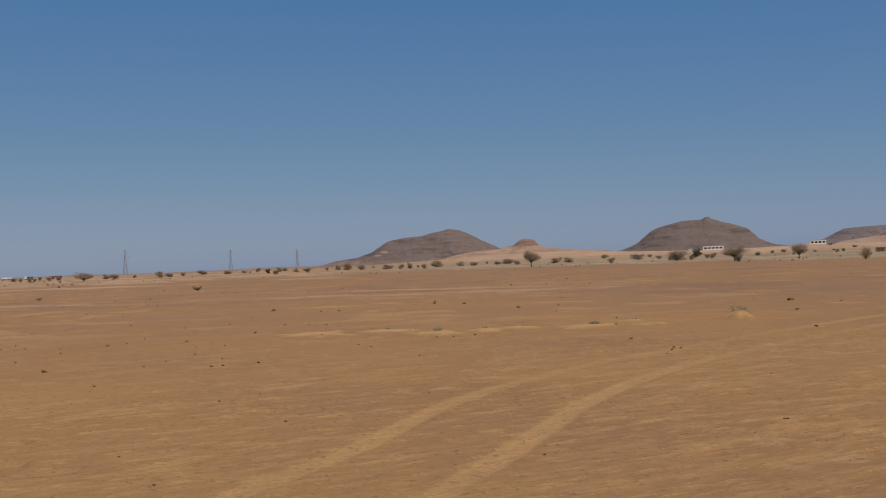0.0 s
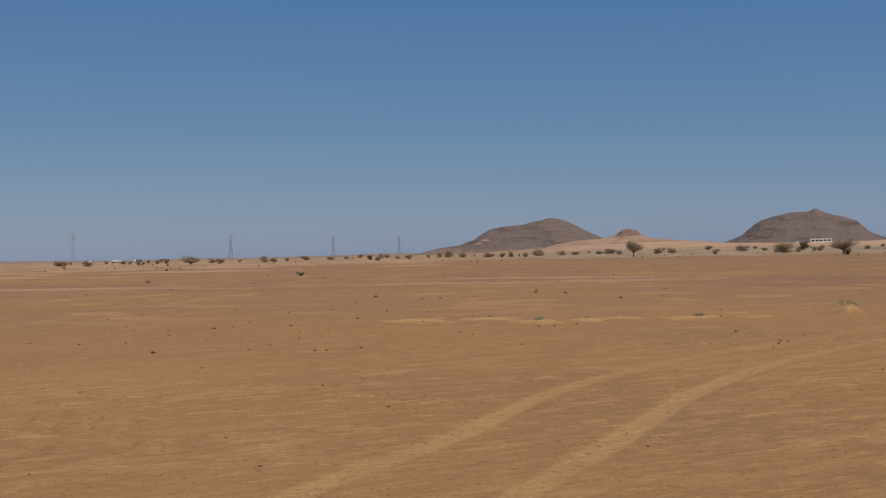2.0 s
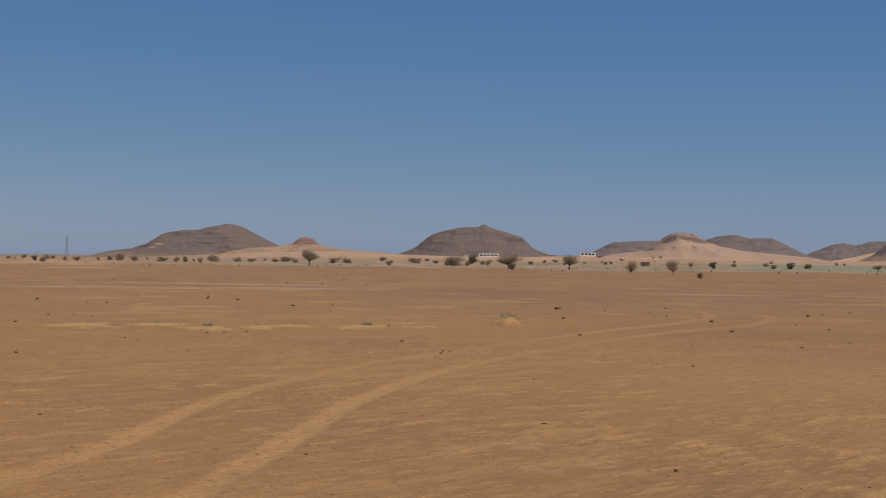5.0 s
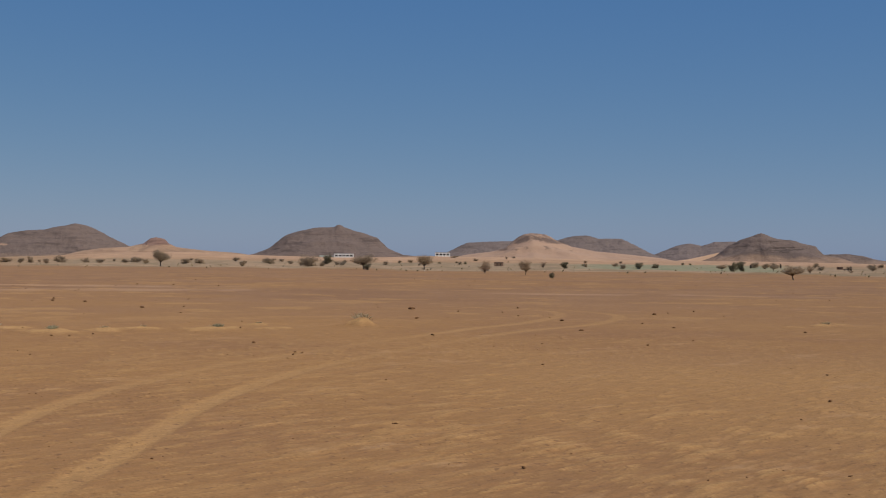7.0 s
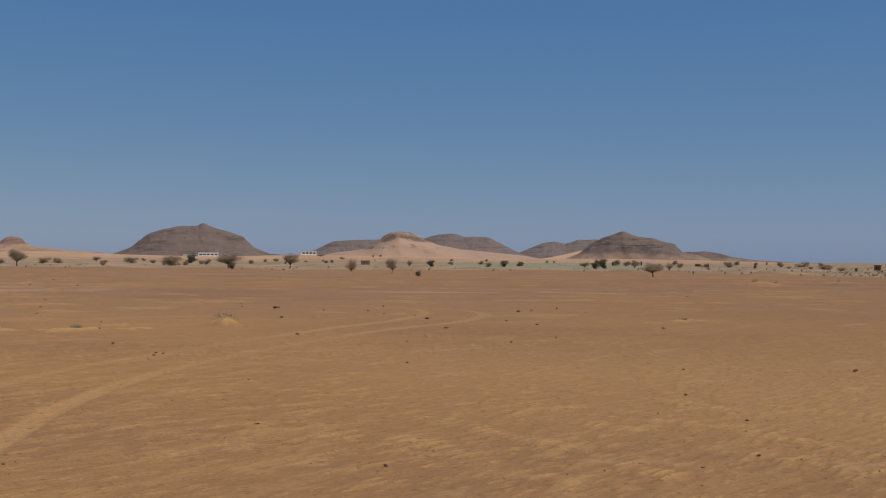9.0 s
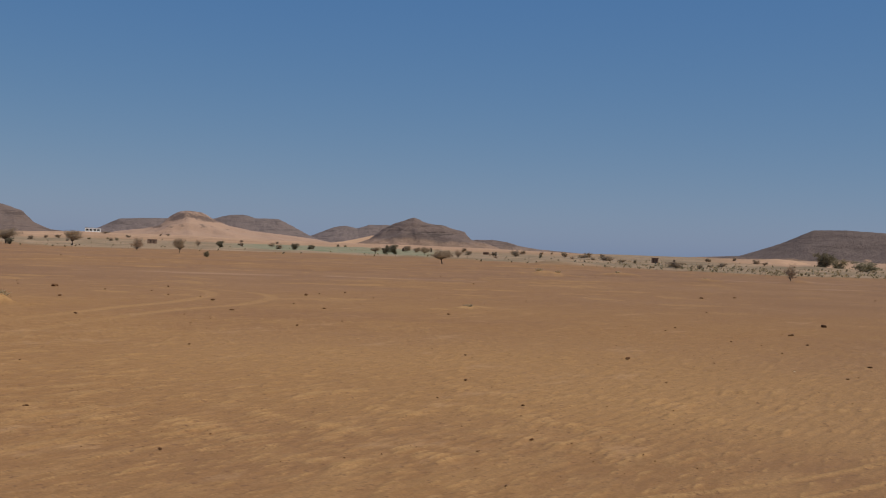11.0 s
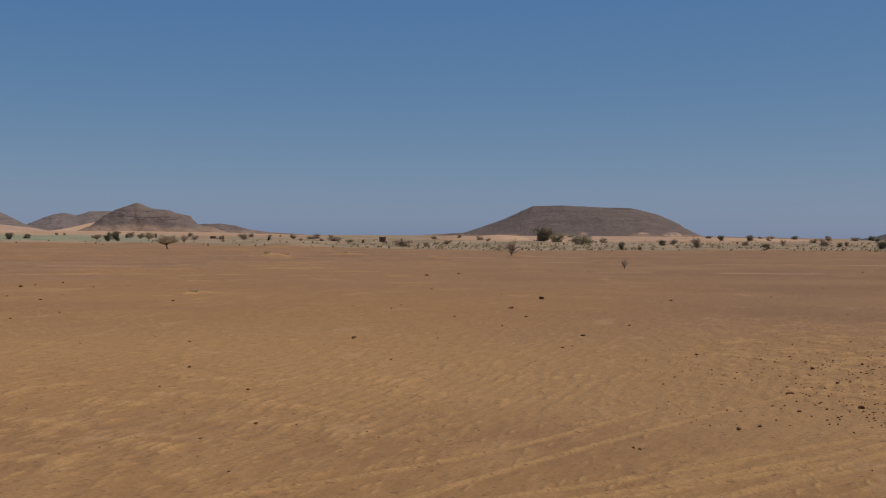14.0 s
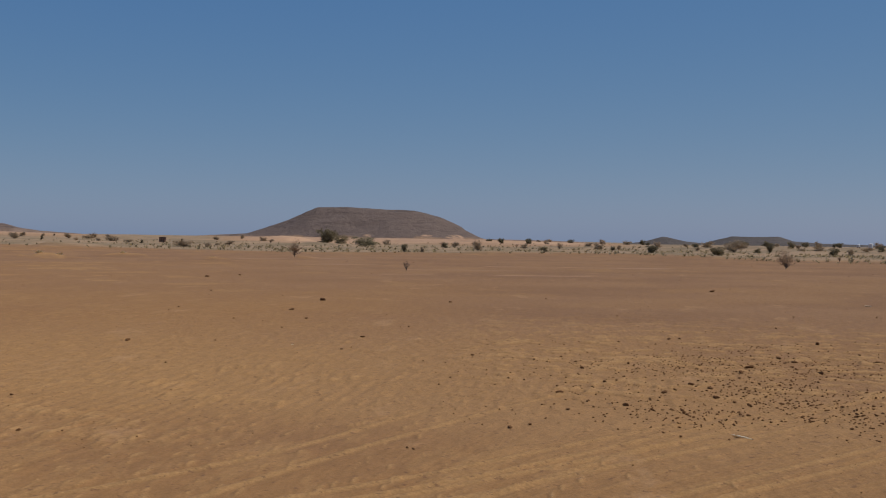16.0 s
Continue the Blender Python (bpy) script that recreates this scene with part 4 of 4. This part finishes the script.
srng = random.Random(31)
STONES = [mesh_of("stone", stone_shape(srng), M_STONE) for k in range(6)]


def stone(x, y, size, group="loose stones on the plain"):
    ob = new("stone", STONES[srng.randrange(6)])
    flat = srng.uniform(.5, .85)
    ob.matrix_basis = pose(x, y, ground_z(x, y) - .02 * size, srng.uniform(-12, 12), srng.uniform(-12, 12), srng.uniform(0, 360)) @ Matrix.Diagonal((size, size * srng.uniform(.75, 1.1), size * flat, 1))
    return tagged(ob, "dark brown angular stone lying on sandy gravel", "stone", group)


stone(-6.96, 52.11, 0.24)
stone(-8.07, 30.65, 0.15)
stone(-6.32, 31.36, 0.09)
stone(-7.12, 22.84, 0.11)
stone(-2.94, 16.70, 0.06)
stone(-3.41, 23.43, 0.08)
stone(-4.14, 22.76, 0.09)
stone(-3.95, 22.79, 0.08)
stone(-5.48, 23.34, 0.05)
stone(-2.39, 10.62, 0.04)
stone(-3.09, 12.26, 0.04)
stone(-1.80, 14.41, 0.04)
stone(-2.52, 17.45, 0.04)
stone(-0.42, 53.39, 0.18)
stone(0.81, 52.05, 0.18)
stone(2.63, 45.69, 0.16)
stone(11.76, 43.49, 0.23)
stone(10.10, 36.74, 0.13)
stone(3.79, 26.30, 0.09)
stone(4.18, 23.66, 0.07)
stone(4.27, 23.46, 0.07)
stone(-0.20, 29.53, 0.08)
stone(8.24, 28.64, 0.07)
stone(3.38, 13.17, 0.04)
stone(-4.03, 48.77, 0.14)
stone(-4.79, 38.38, 0.09)
stone(-5.35, 19.64, 0.06)
stone(4.23, 31.83, 0.07)
stone(12.54, 29.97, 0.13)
stone(13.88, 34.63, 0.15)
stone(9.21, 14.10, 0.07)
stone(3.73, 10.19, 0.05)
stone(3.40, 13.12, 0.05)
stone(4.06, 23.18, 0.07)
stone(8.21, 28.39, 0.08)
stone(6.13, 9.18, 0.04)
stone(18.66, 38.39, 0.15)
stone(16.07, 44.43, 0.14)
stone(-0.41, 55.95, 0.19)
stone(7.71, 20.11, 0.06)
stone(17.86, 28.25, 0.10)
stone(12.88, 41.55, 0.12)
stone(15.48, 30.70, 0.10)
stone(11.34, 17.39, 0.05)
stone(13.67, 16.17, 0.08)
stone(25.83, 22.78, 0.18)
stone(8.38, 11.66, 0.06)
stone(21.94, 20.34, 0.09)
stone(16.93, 14.00, 0.08)
stone(5.45, 7.78, 0.03)
stone(6.16, 9.20, 0.03)
stone(36.96, 39.00, 0.25)
stone(27.73, 19.94, 0.12)
stone(7.83, 12.56, 0.03)
stone(8.44, 6.42, 0.04)
stone(14.92, 12.75, 0.06)
stone(6.96, 9.55, 0.05)
stone(11.80, 13.15, 0.04)
stone(39.60, 39.76, 0.13)
stone(14.75, 15.29, 0.05)
stone(12.47, 7.47, 0.11)
stone(10.22, 6.43, 0.07)
stone(9.94, 6.47, 0.09)
stone(16.65, 6.96, 0.12)
stone(15.93, 6.79, 0.09)
stone(13.15, 5.90, 0.07)
stone(14.04, 6.37, 0.08)
stone(13.02, 5.63, 0.06)
stone(13.76, 16.25, 0.08)
stone(16.90, 14.00, 0.07)
stone(8.45, 6.49, 0.04)
stone(22.00, 20.33, 0.10)
stone(15.56, 10.78, 0.06)
stone(13.33, 6.60, 0.08)
stone(14.05, 6.62, 0.08)
stone(13.51, 6.56, 0.06)
stone(10.55, 5.08, 0.05)
stone(18.13, 7.13, 0.09)
stone(17.87, 6.80, 0.09)
stone(21.08, 7.60, 0.11)
stone(18.58, 5.84, 0.11)
stone(16.46, 5.92, 0.09)
stone(12.03, 6.40, 0.09)
stone(40.77, 18.30, 0.23)
stone(14.98, 8.61, 0.07)
stone(13.61, 7.52, 0.06)
stone(20.46, 10.02, 0.08)
stone(19.27, 10.36, 0.06)


def stray_stones():
    """Single stones farther out on the gravel plain."""
    rng = random.Random(19)
    for i in range(200):
        a, r = radians(rng.uniform(-23, 76) if i % 3 else rng.uniform(-23, 2)), 24 * math.exp(rng.uniform(0, 1.65))
        stone(r * math.sin(a), r * math.cos(a), rng.uniform(.03, .085) * (.6 + r * .012))


stray_stones()


def stone_patch():
    """The patch of dark rubble beside the wheel tracks: the larger pieces singly."""
    rng = random.Random(8)
    n = 0
    while n < 110:
        a, r = rng.gauss(69.3, 5.0), max(12.4, rng.gauss(15.3, 2.6)) + rng.uniform(0, 1)
        if a > 82 or r > 24 or r < 12.0 + max(0, (66 - a) * .1):
            continue
        x, y = r * math.sin(radians(a)), r * math.cos(radians(a))
        if noise.noise(Vector((x * .5, y * .5, 3))) < -.12 or math.hypot(x - 10.88, y - 4.64) < .4:
            continue
        stone(x, y, rng.uniform(.025, .052) * (1.5 if rng.random() < .08 else 1), "rubble patch by the tracks")
        n += 1


stone_patch()


def gravel():
    rng = random.Random(77)
    shapes = []
    for k in range(5):
        b = stone_shape(rng, 1)
        b.verts.ensure_lookup_table()
        shapes.append(([v.co.copy() for v in b.verts], [[v.index for v in f.verts] for f in b.faces]))
        b.free()
    verts, faces = [], []

    def put(x, y, s):
        co, fc = shapes[rng.randrange(5)]
        m = pose(x, y, ground_z(x, y), rng.uniform(-20, 20), rng.uniform(-20, 20), rng.uniform(0, 360)) @ Matrix.Diagonal((s, s, s * rng.uniform(.5, .9), 1))
        k = len(verts)
        verts.extend((m @ v)[:] for v in co)
        faces.extend([k + i for i in f] for f in fc)

    for i in range(4600):
        a, r = rng.gauss(69.3, 5.6), max(11.9, rng.gauss(15.3, 2.9)) + rng.uniform(0, 1.6)
        px, py = r * math.sin(radians(a)), r * math.cos(radians(a))
        if noise.noise(Vector((px * .8, py * .8, 9))) < .35 - .9 * rng.random():
            continue
        if a < 84 and abs(r - 11.83) + abs(a - 66.9) * .2 > .4:
            put(r * math.sin(radians(a)), r * math.cos(radians(a)), rng.uniform(.010, .040) * (1.5 if rng.random() < .06 else 1))
    for i in range(1700):
        a, r = radians(rng.uniform(-24, 77)), 8 * math.exp(rng.uniform(0, 1.7))
        x, y = r * math.sin(a), r * math.cos(a)
        if noise.noise(Vector((x * .22, y * .22, 0))) > -.1 + .2 * rng.random():
            put(x, y, rng.uniform(.005, .014) * (1 + r * .045) * (1.8 if rng.random() < .06 else 1))
    me = bpy.data.meshes.new("gravel")
    me.from_pydata(verts, [], faces)
    me.materials.append(M_STONE)
    tagged(new("gravel", me), "small dark gravel strewn over the sand", "gravel", kind="stuff")


gravel()


# ---- litter ----
def plain_material(name, a, b, scale=6, rough=0.7):
    k = Mat(name, rough)
    f = k.noise(scale, 4, 0.6)
    return k.done(k.mix(k.ramp(f, .3, .7), a, b), k.bump(f, 0.01, 0.5))


M_PALE = plain_material("weathered_white_plastic", (0.74, 0.66, 0.50), (0.84, 0.76, 0.60), 20)


def scrap(x, y, length, width, turn):
    bm = bmesh.new()
    n = 9
    rows = []
    for i in range(n):
        t = i / (n - 1)
        w = width * .5 * (math.sin(math.pi * (.04 + .90 * t)) ** .8)
        lift = .004 + .006 * math.sin(2.2 * t)
        rows.append([bm.verts.new((length * (t - .5), s * w, lift + (0 if s else .07 * width))) for s in (-1, 0, 1)])
    for a, b in zip(rows[:-1], rows[1:]):
        for k in (0, 1):
            bm.faces.new((a[k], b[k], b[k + 1], a[k + 1]))
    bmesh.ops.solidify(bm, geom=bm.faces[:], thickness=.006)
    ob = new("plastic_scrap", mesh_of("plastic_scrap", bm, M_PALE, True))
    ob.matrix_basis = pose(x, y, ground_z(x, y), 0, 4, turn)
    return tagged(ob, "pale bleached scrap of plastic lying on sand", "litter", "pale scraps on the plain")


scrap(10.88, 4.64, .24, .06, -107)
scrap(14.99, 13.82, .05, .04, 40)
scrap(35.4, 11.3, .22, .14, -50)


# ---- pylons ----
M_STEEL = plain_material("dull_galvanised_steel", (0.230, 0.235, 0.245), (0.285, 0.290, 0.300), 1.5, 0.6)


def beam(bm, a, b, w):
    tube(bm, [Vector(a), Vector(b)], [w * .5, w * .5], 4)


def pylon(x, y, height, turn):
    root = new("power_pylon")
    half = lambda z: (.5 + (3.4 - .5) * (1 - z / height) ** 1.4)
    levels = [height * t for t in (0, .16, .30, .42, .53, .63, .72, .80, .88, .95)]
    for sx in (-1, 1):
        for sy in (-1, 1):
            bm = bmesh.new()
            tube(bm, [(sx * half(z), sy * half(z), z - (.4 if z == 0 else 0)) for z in levels] + [(0, 0, height)], [.24] * len(levels) + [.16], 4)
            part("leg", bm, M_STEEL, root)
    for side in range(4):
        bm = bmesh.new()
        for z0, z1 in zip(levels[:-1], levels[1:]):
            q = Matrix.Rotation(side * math.pi / 2, 3, 'Z')
            h0, h1 = half(z0), half(z1)
            beam(bm, q @ Vector((-h0, h0, z0)), q @ Vector((h1, h1, z1)), .22)
            beam(bm, q @ Vector((h0, h0, z0)), q @ Vector((-h1, h1, z1)), .22)
            beam(bm, q @ Vector((-h1, h1, z1)), q @ Vector((h1, h1, z1)), .2)
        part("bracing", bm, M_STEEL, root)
    for z, reach in ((.70, 6.2), (.81, 5.2), (.92, 4.2)):
        z *= height
        bm = bmesh.new()
        for sx in (-1, 1):
            tip = Vector((sx * reach, 0, z))
            for sy in (-1, 1):
                beam(bm, (sx * half(z), sy * half(z), z), tip, .22)
                beam(bm, (sx * half(z + 1.6), sy * half(z), z + 1.6), tip, .2)
            beam(bm, tip, tip - Vector((0, 0, 1.6)), .22)
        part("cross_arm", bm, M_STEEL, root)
    root.matrix_basis = pose(x, y, ground_z(x, y), 0, 0, turn)
    return tagged(root, "tall grey steel lattice power pylon with three arms", "pylon", "row of power pylons")


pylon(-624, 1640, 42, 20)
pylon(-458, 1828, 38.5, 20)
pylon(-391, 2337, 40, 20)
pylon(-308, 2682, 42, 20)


# ---- lorries on the far road ----
M_WHITE = plain_material("white_painted_metal", (0.50, 0.50, 0.50), (0.62, 0.62, 0.61), 0.8, 0.5)
M_DARKBOX = plain_material("dark_blue_grey_paint", (0.060, 0.065, 0.085), (0.100, 0.100, 0.120), 0.8, 0.5)
M_RED = plain_material("dull_red_paint", (0.170, 0.060, 0.050), (0.240, 0.090, 0.070), 0.8, 0.5)
M_TYRE = plain_material("black_tyre_rubber", (0.020, 0.020, 0.020), (0.035, 0.034, 0.032), 3, 0.85)
M_GLASS = plain_material("dark_window_glass", (0.020, 0.025, 0.030), (0.035, 0.040, 0.045), 2, 0.15)


def lorry(x, y, length, paint, cab_paint, label, turn, tank=False):
    root = new("lorry")
    bm = bmesh.new()
    if tank:
        tube(bm, [(-length * .5, 0, 2.35), (-length * .48, 0, 2.35), (length * .22, 0, 2.35), (length * .24, 0, 2.35)], [.9, 1.25, 1.25, .9], 16)
    else:
        box(bm, -length * .14, 0, 2.1, length * .72, 2.45, 1.6, .06)
    part("cargo_body", bm, paint, root)
    bm = bmesh.new()
    box(bm, -length * .12, 0, 1.0, length * .76, 1.1, .25, .03)
    part("chassis", bm, M_TYRE, root)
    bm = bmesh.new()
    box(bm, length * .36, 0, 1.75, 2.1, 2.35, 2.3, .16)
    cab = part("cab", bm, cab_paint, root)
    bm = bmesh.new()
    box(bm, length * .36 + 1.06, 0, 2.2, .04, 2.0, .8, .01)
    part("windscreen", bm, M_GLASS, cab)
    for px in (-.44, -.36, -.28, .12, .36):
        for sy in (-1, 1):
            bm = bmesh.new()
            tube(bm, [(0, -.16, 0), (0, -.13, 0), (0, .13, 0), (0, .16, 0)], [.44, .5, .5, .44], 14)
            w = part("wheel", bm, M_TYRE, root)
            w.location = (length * px, sy * 1.05, .5)
    root.matrix_basis = pose(x, y, ground_z(x, y), 0, 0, turn)
    root.scale = (.86, .86, .78)
    return tagged(root, label, "lorry", "lorries on the far road")


def at(az, r):
    return r * math.sin(radians(az)), r * math.cos(radians(az))


lorry(*at(-20.25, 1050), 9.5, M_WHITE, M_WHITE, "white long box lorry on the distant desert road", 14)
lorry(*at(-19.0, 1080), 9.5, M_WHITE, M_WHITE, "white long box lorry on the distant desert road", 14)
lorry(*at(-18.1, 1000), 7, M_DARKBOX, M_WHITE, "dark box lorry with white cab on the distant road", 194)
lorry(*at(-16.95, 1020), 9, M_RED, M_DARKBOX, "dull red lorry on the distant desert road", 14)


# ---- buildings ----
M_WALL = plain_material("white_plaster", (0.74, 0.72, 0.68), (0.84, 0.82, 0.78), 0.6, 0.9)
M_ROOF = plain_material("grey_concrete_roof", (0.34, 0.32, 0.29), (0.42, 0.40, 0.36), 0.6, 0.9)
M_MUD = plain_material("mud_brick", (0.230, 0.150, 0.102), (0.300, 0.195, 0.135), 1.2, 0.95)
M_SHED = plain_material("grey_green_sheet_metal", (0.36, 0.39, 0.33), (0.44, 0.46, 0.40), 0.6, 0.7)
# near-black colour painted in for the shade inside the house openings
M_ROOM_SHADE = plain_material("painted_room_shade", (0.018, 0.015, 0.013), (0.030, 0.025, 0.022), 1, 0.9)


def house(x, y, width, height, depth, bays, turn, wall, label, wing=0.0):
    """A flat-roofed house with an open front of piers, and a near-black panel painting the rooms' shade behind."""
    root = new("house")
    bm = bmesh.new()
    box(bm, 0, depth * .5 - .15, height * .5 - .4, width, .3, height + .8)
    part("back_wall", bm, wall, root)
    for s in (-1, 1):
        bm = bmesh.new()
        box(bm, s * (width * .5 - .15), -.003, height * .5 - .4, .3, depth - .6, height + .8)
        part("side_wall", bm, wall, root)
    bm = bmesh.new()
    box(bm, 0, depth * .12, height * .45, width - .62, .25, height * .88)
    inner = part("shade_panel", bm, M_ROOM_SHADE, root, "near-black panel standing in for the shade of the rooms")
    for k in range(bays + 1):
        bm = bmesh.new()
        box(bm, -width * .5 + .3 + (width - .6) * k / bays, -depth * .5 + .15, height * .5 - .4, .75, .3, height + .8, .02)
        part("pier", bm, wall, root)
    bm = bmesh.new()
    box(bm, 0, -depth * .5 + .14, height * .86, width - .1, .34, height * .28, .02)
    part("lintel", bm, wall, root)
    bm = bmesh.new()
    box(bm, 0, -depth * .5 + .15, .25, width - .1, .24, .9, .02)
    part("parapet", bm, wall, root)
    bm = bmesh.new()
    box(bm, 0, 0, height + .12, width + .3, depth + .3, .22, .04)
    part("roof", bm, M_ROOF, root)
    if wing:
        bm = bmesh.new()
        box(bm, -width * .5 - wing * .5 - .2, 0, height * .25 - .3, wing, depth * .6, height * .5 + .6, .05)
        part("low_wing", bm, M_SHED, root, "pale grey-green low side building")
    root.matrix_basis = pose(x, y, ground_z(x, y), 0, 0, turn)
    return tagged(root, label, "house")


house(*at(12.05, 890), 13.6, 2.6, 7, 5, -12, M_WALL, "long white flat-roofed house with open arcade front", 10.0)
house(*at(16.5, 890), 10.4, 2.6, 6, 4, -16, M_WALL, "low white house with dark openings on the sand")


def hut(x, y, w, h, turn, label):
    root = new("hut")
    bm = bmesh.new()
    box(bm, 0, w * .3, h * .5 - .2, w, .3, h + .4, .04)
    part("back_wall", bm, M_MUD, root)
    for s in (-1, 1):
        bm = bmesh.new()
        box(bm, s * (w * .5 - .13), 0, h * .5 - .2, .26, w * .6 - .3, h + .4, .04)
        part("side_wall", bm, M_MUD, root)
    for cx, cw in ((-.37, .26), (0, .24), (.37, .26)):
        bm = bmesh.new()
        box(bm, cx * w, -w * .3, h * .5 - .2, cw * w, .3, h + .4, .04)
        part("front_wall", bm, M_MUD, root)
    bm = bmesh.new()
    box(bm, 0, -w * .3, h * .9, w, .34, h * .22, .04)
    part("lintel", bm, M_MUD, root)
    bm = bmesh.new()
    box(bm, 0, 0, h + .06, w + .2, w * .6 + .5, .12, .03)
    part("roof", bm, M_MUD, root)
    root.matrix_basis = pose(x, y, ground_z(x, y), 0, 0, turn)
    return tagged(root, label, "hut")


hut(*at(19.04, 400), 2.9, 1.25, -19, "small brown mud-brick hut with two openings")
hut(*at(41.45, 290), 1.5, 1.15, -41, "tiny dark mud-brick shelter on the scrub plain")
hut(*at(33.9, 400), 1.8, .7, -34, "low broken mud-brick walls beside the field")


# ---- posts by the field ----
M_WOOD = plain_material("weathered_dark_wood", (0.045, 0.032, 0.024), (0.085, 0.060, 0.044), 5, 0.9)


def post(x, y, h, w):
    bm = bmesh.new()
    tube(bm, [(0, 0, -.3), (.02, 0, h * .5), (0, .03, h * .96), (0, .03, h)], [w * .55, w * .5, w * .45, w * .3], 8)
    ob = new("post", mesh_of("post", bm, M_WOOD))
    ob.location = (x, y, ground_z(x, y))
    return tagged(ob, "short thick dark wooden post by the field", "post", "posts by the field")


for paz, pr, ph in ((30.16, 390, 1.3), (30.74, 395, 1.1), (31.43, 400, 1.3), (29.0, 380, .9), (34.35, 380, 1.2), (42.3, 290, .9)):
    post(*at(paz, pr), ph, .5)


# ---- white tanks in the far scrub ----
def tank(x, y, r, h):
    root = new("water_tank")
    bm = bmesh.new()
    tube(bm, [(0, 0, .5), (0, 0, .55), (0, 0, h), (0, 0, h + .15), (0, 0, h + .2)], [r * .92, r, r, r * .7, r * .3], 18)
    part("barrel", bm, M_WHITE, root)
    for sx in (-1, 1):
        for sy in (-1, 1):
            bm = bmesh.new()
            box(bm, sx * r * .6, sy * r * .6, .2, .14, .14, .8, .01)
            part("foot", bm, M_WOOD, root)
    root.matrix_basis = pose(x, y, ground_z(x, y))
    return tagged(root, "small white water tank standing in the scrub", "water tank", "water tanks in the scrub")


tank(*at(72.55, 430), .7, 1.7)
tank(*at(72.05, 440), .5, 1.3)
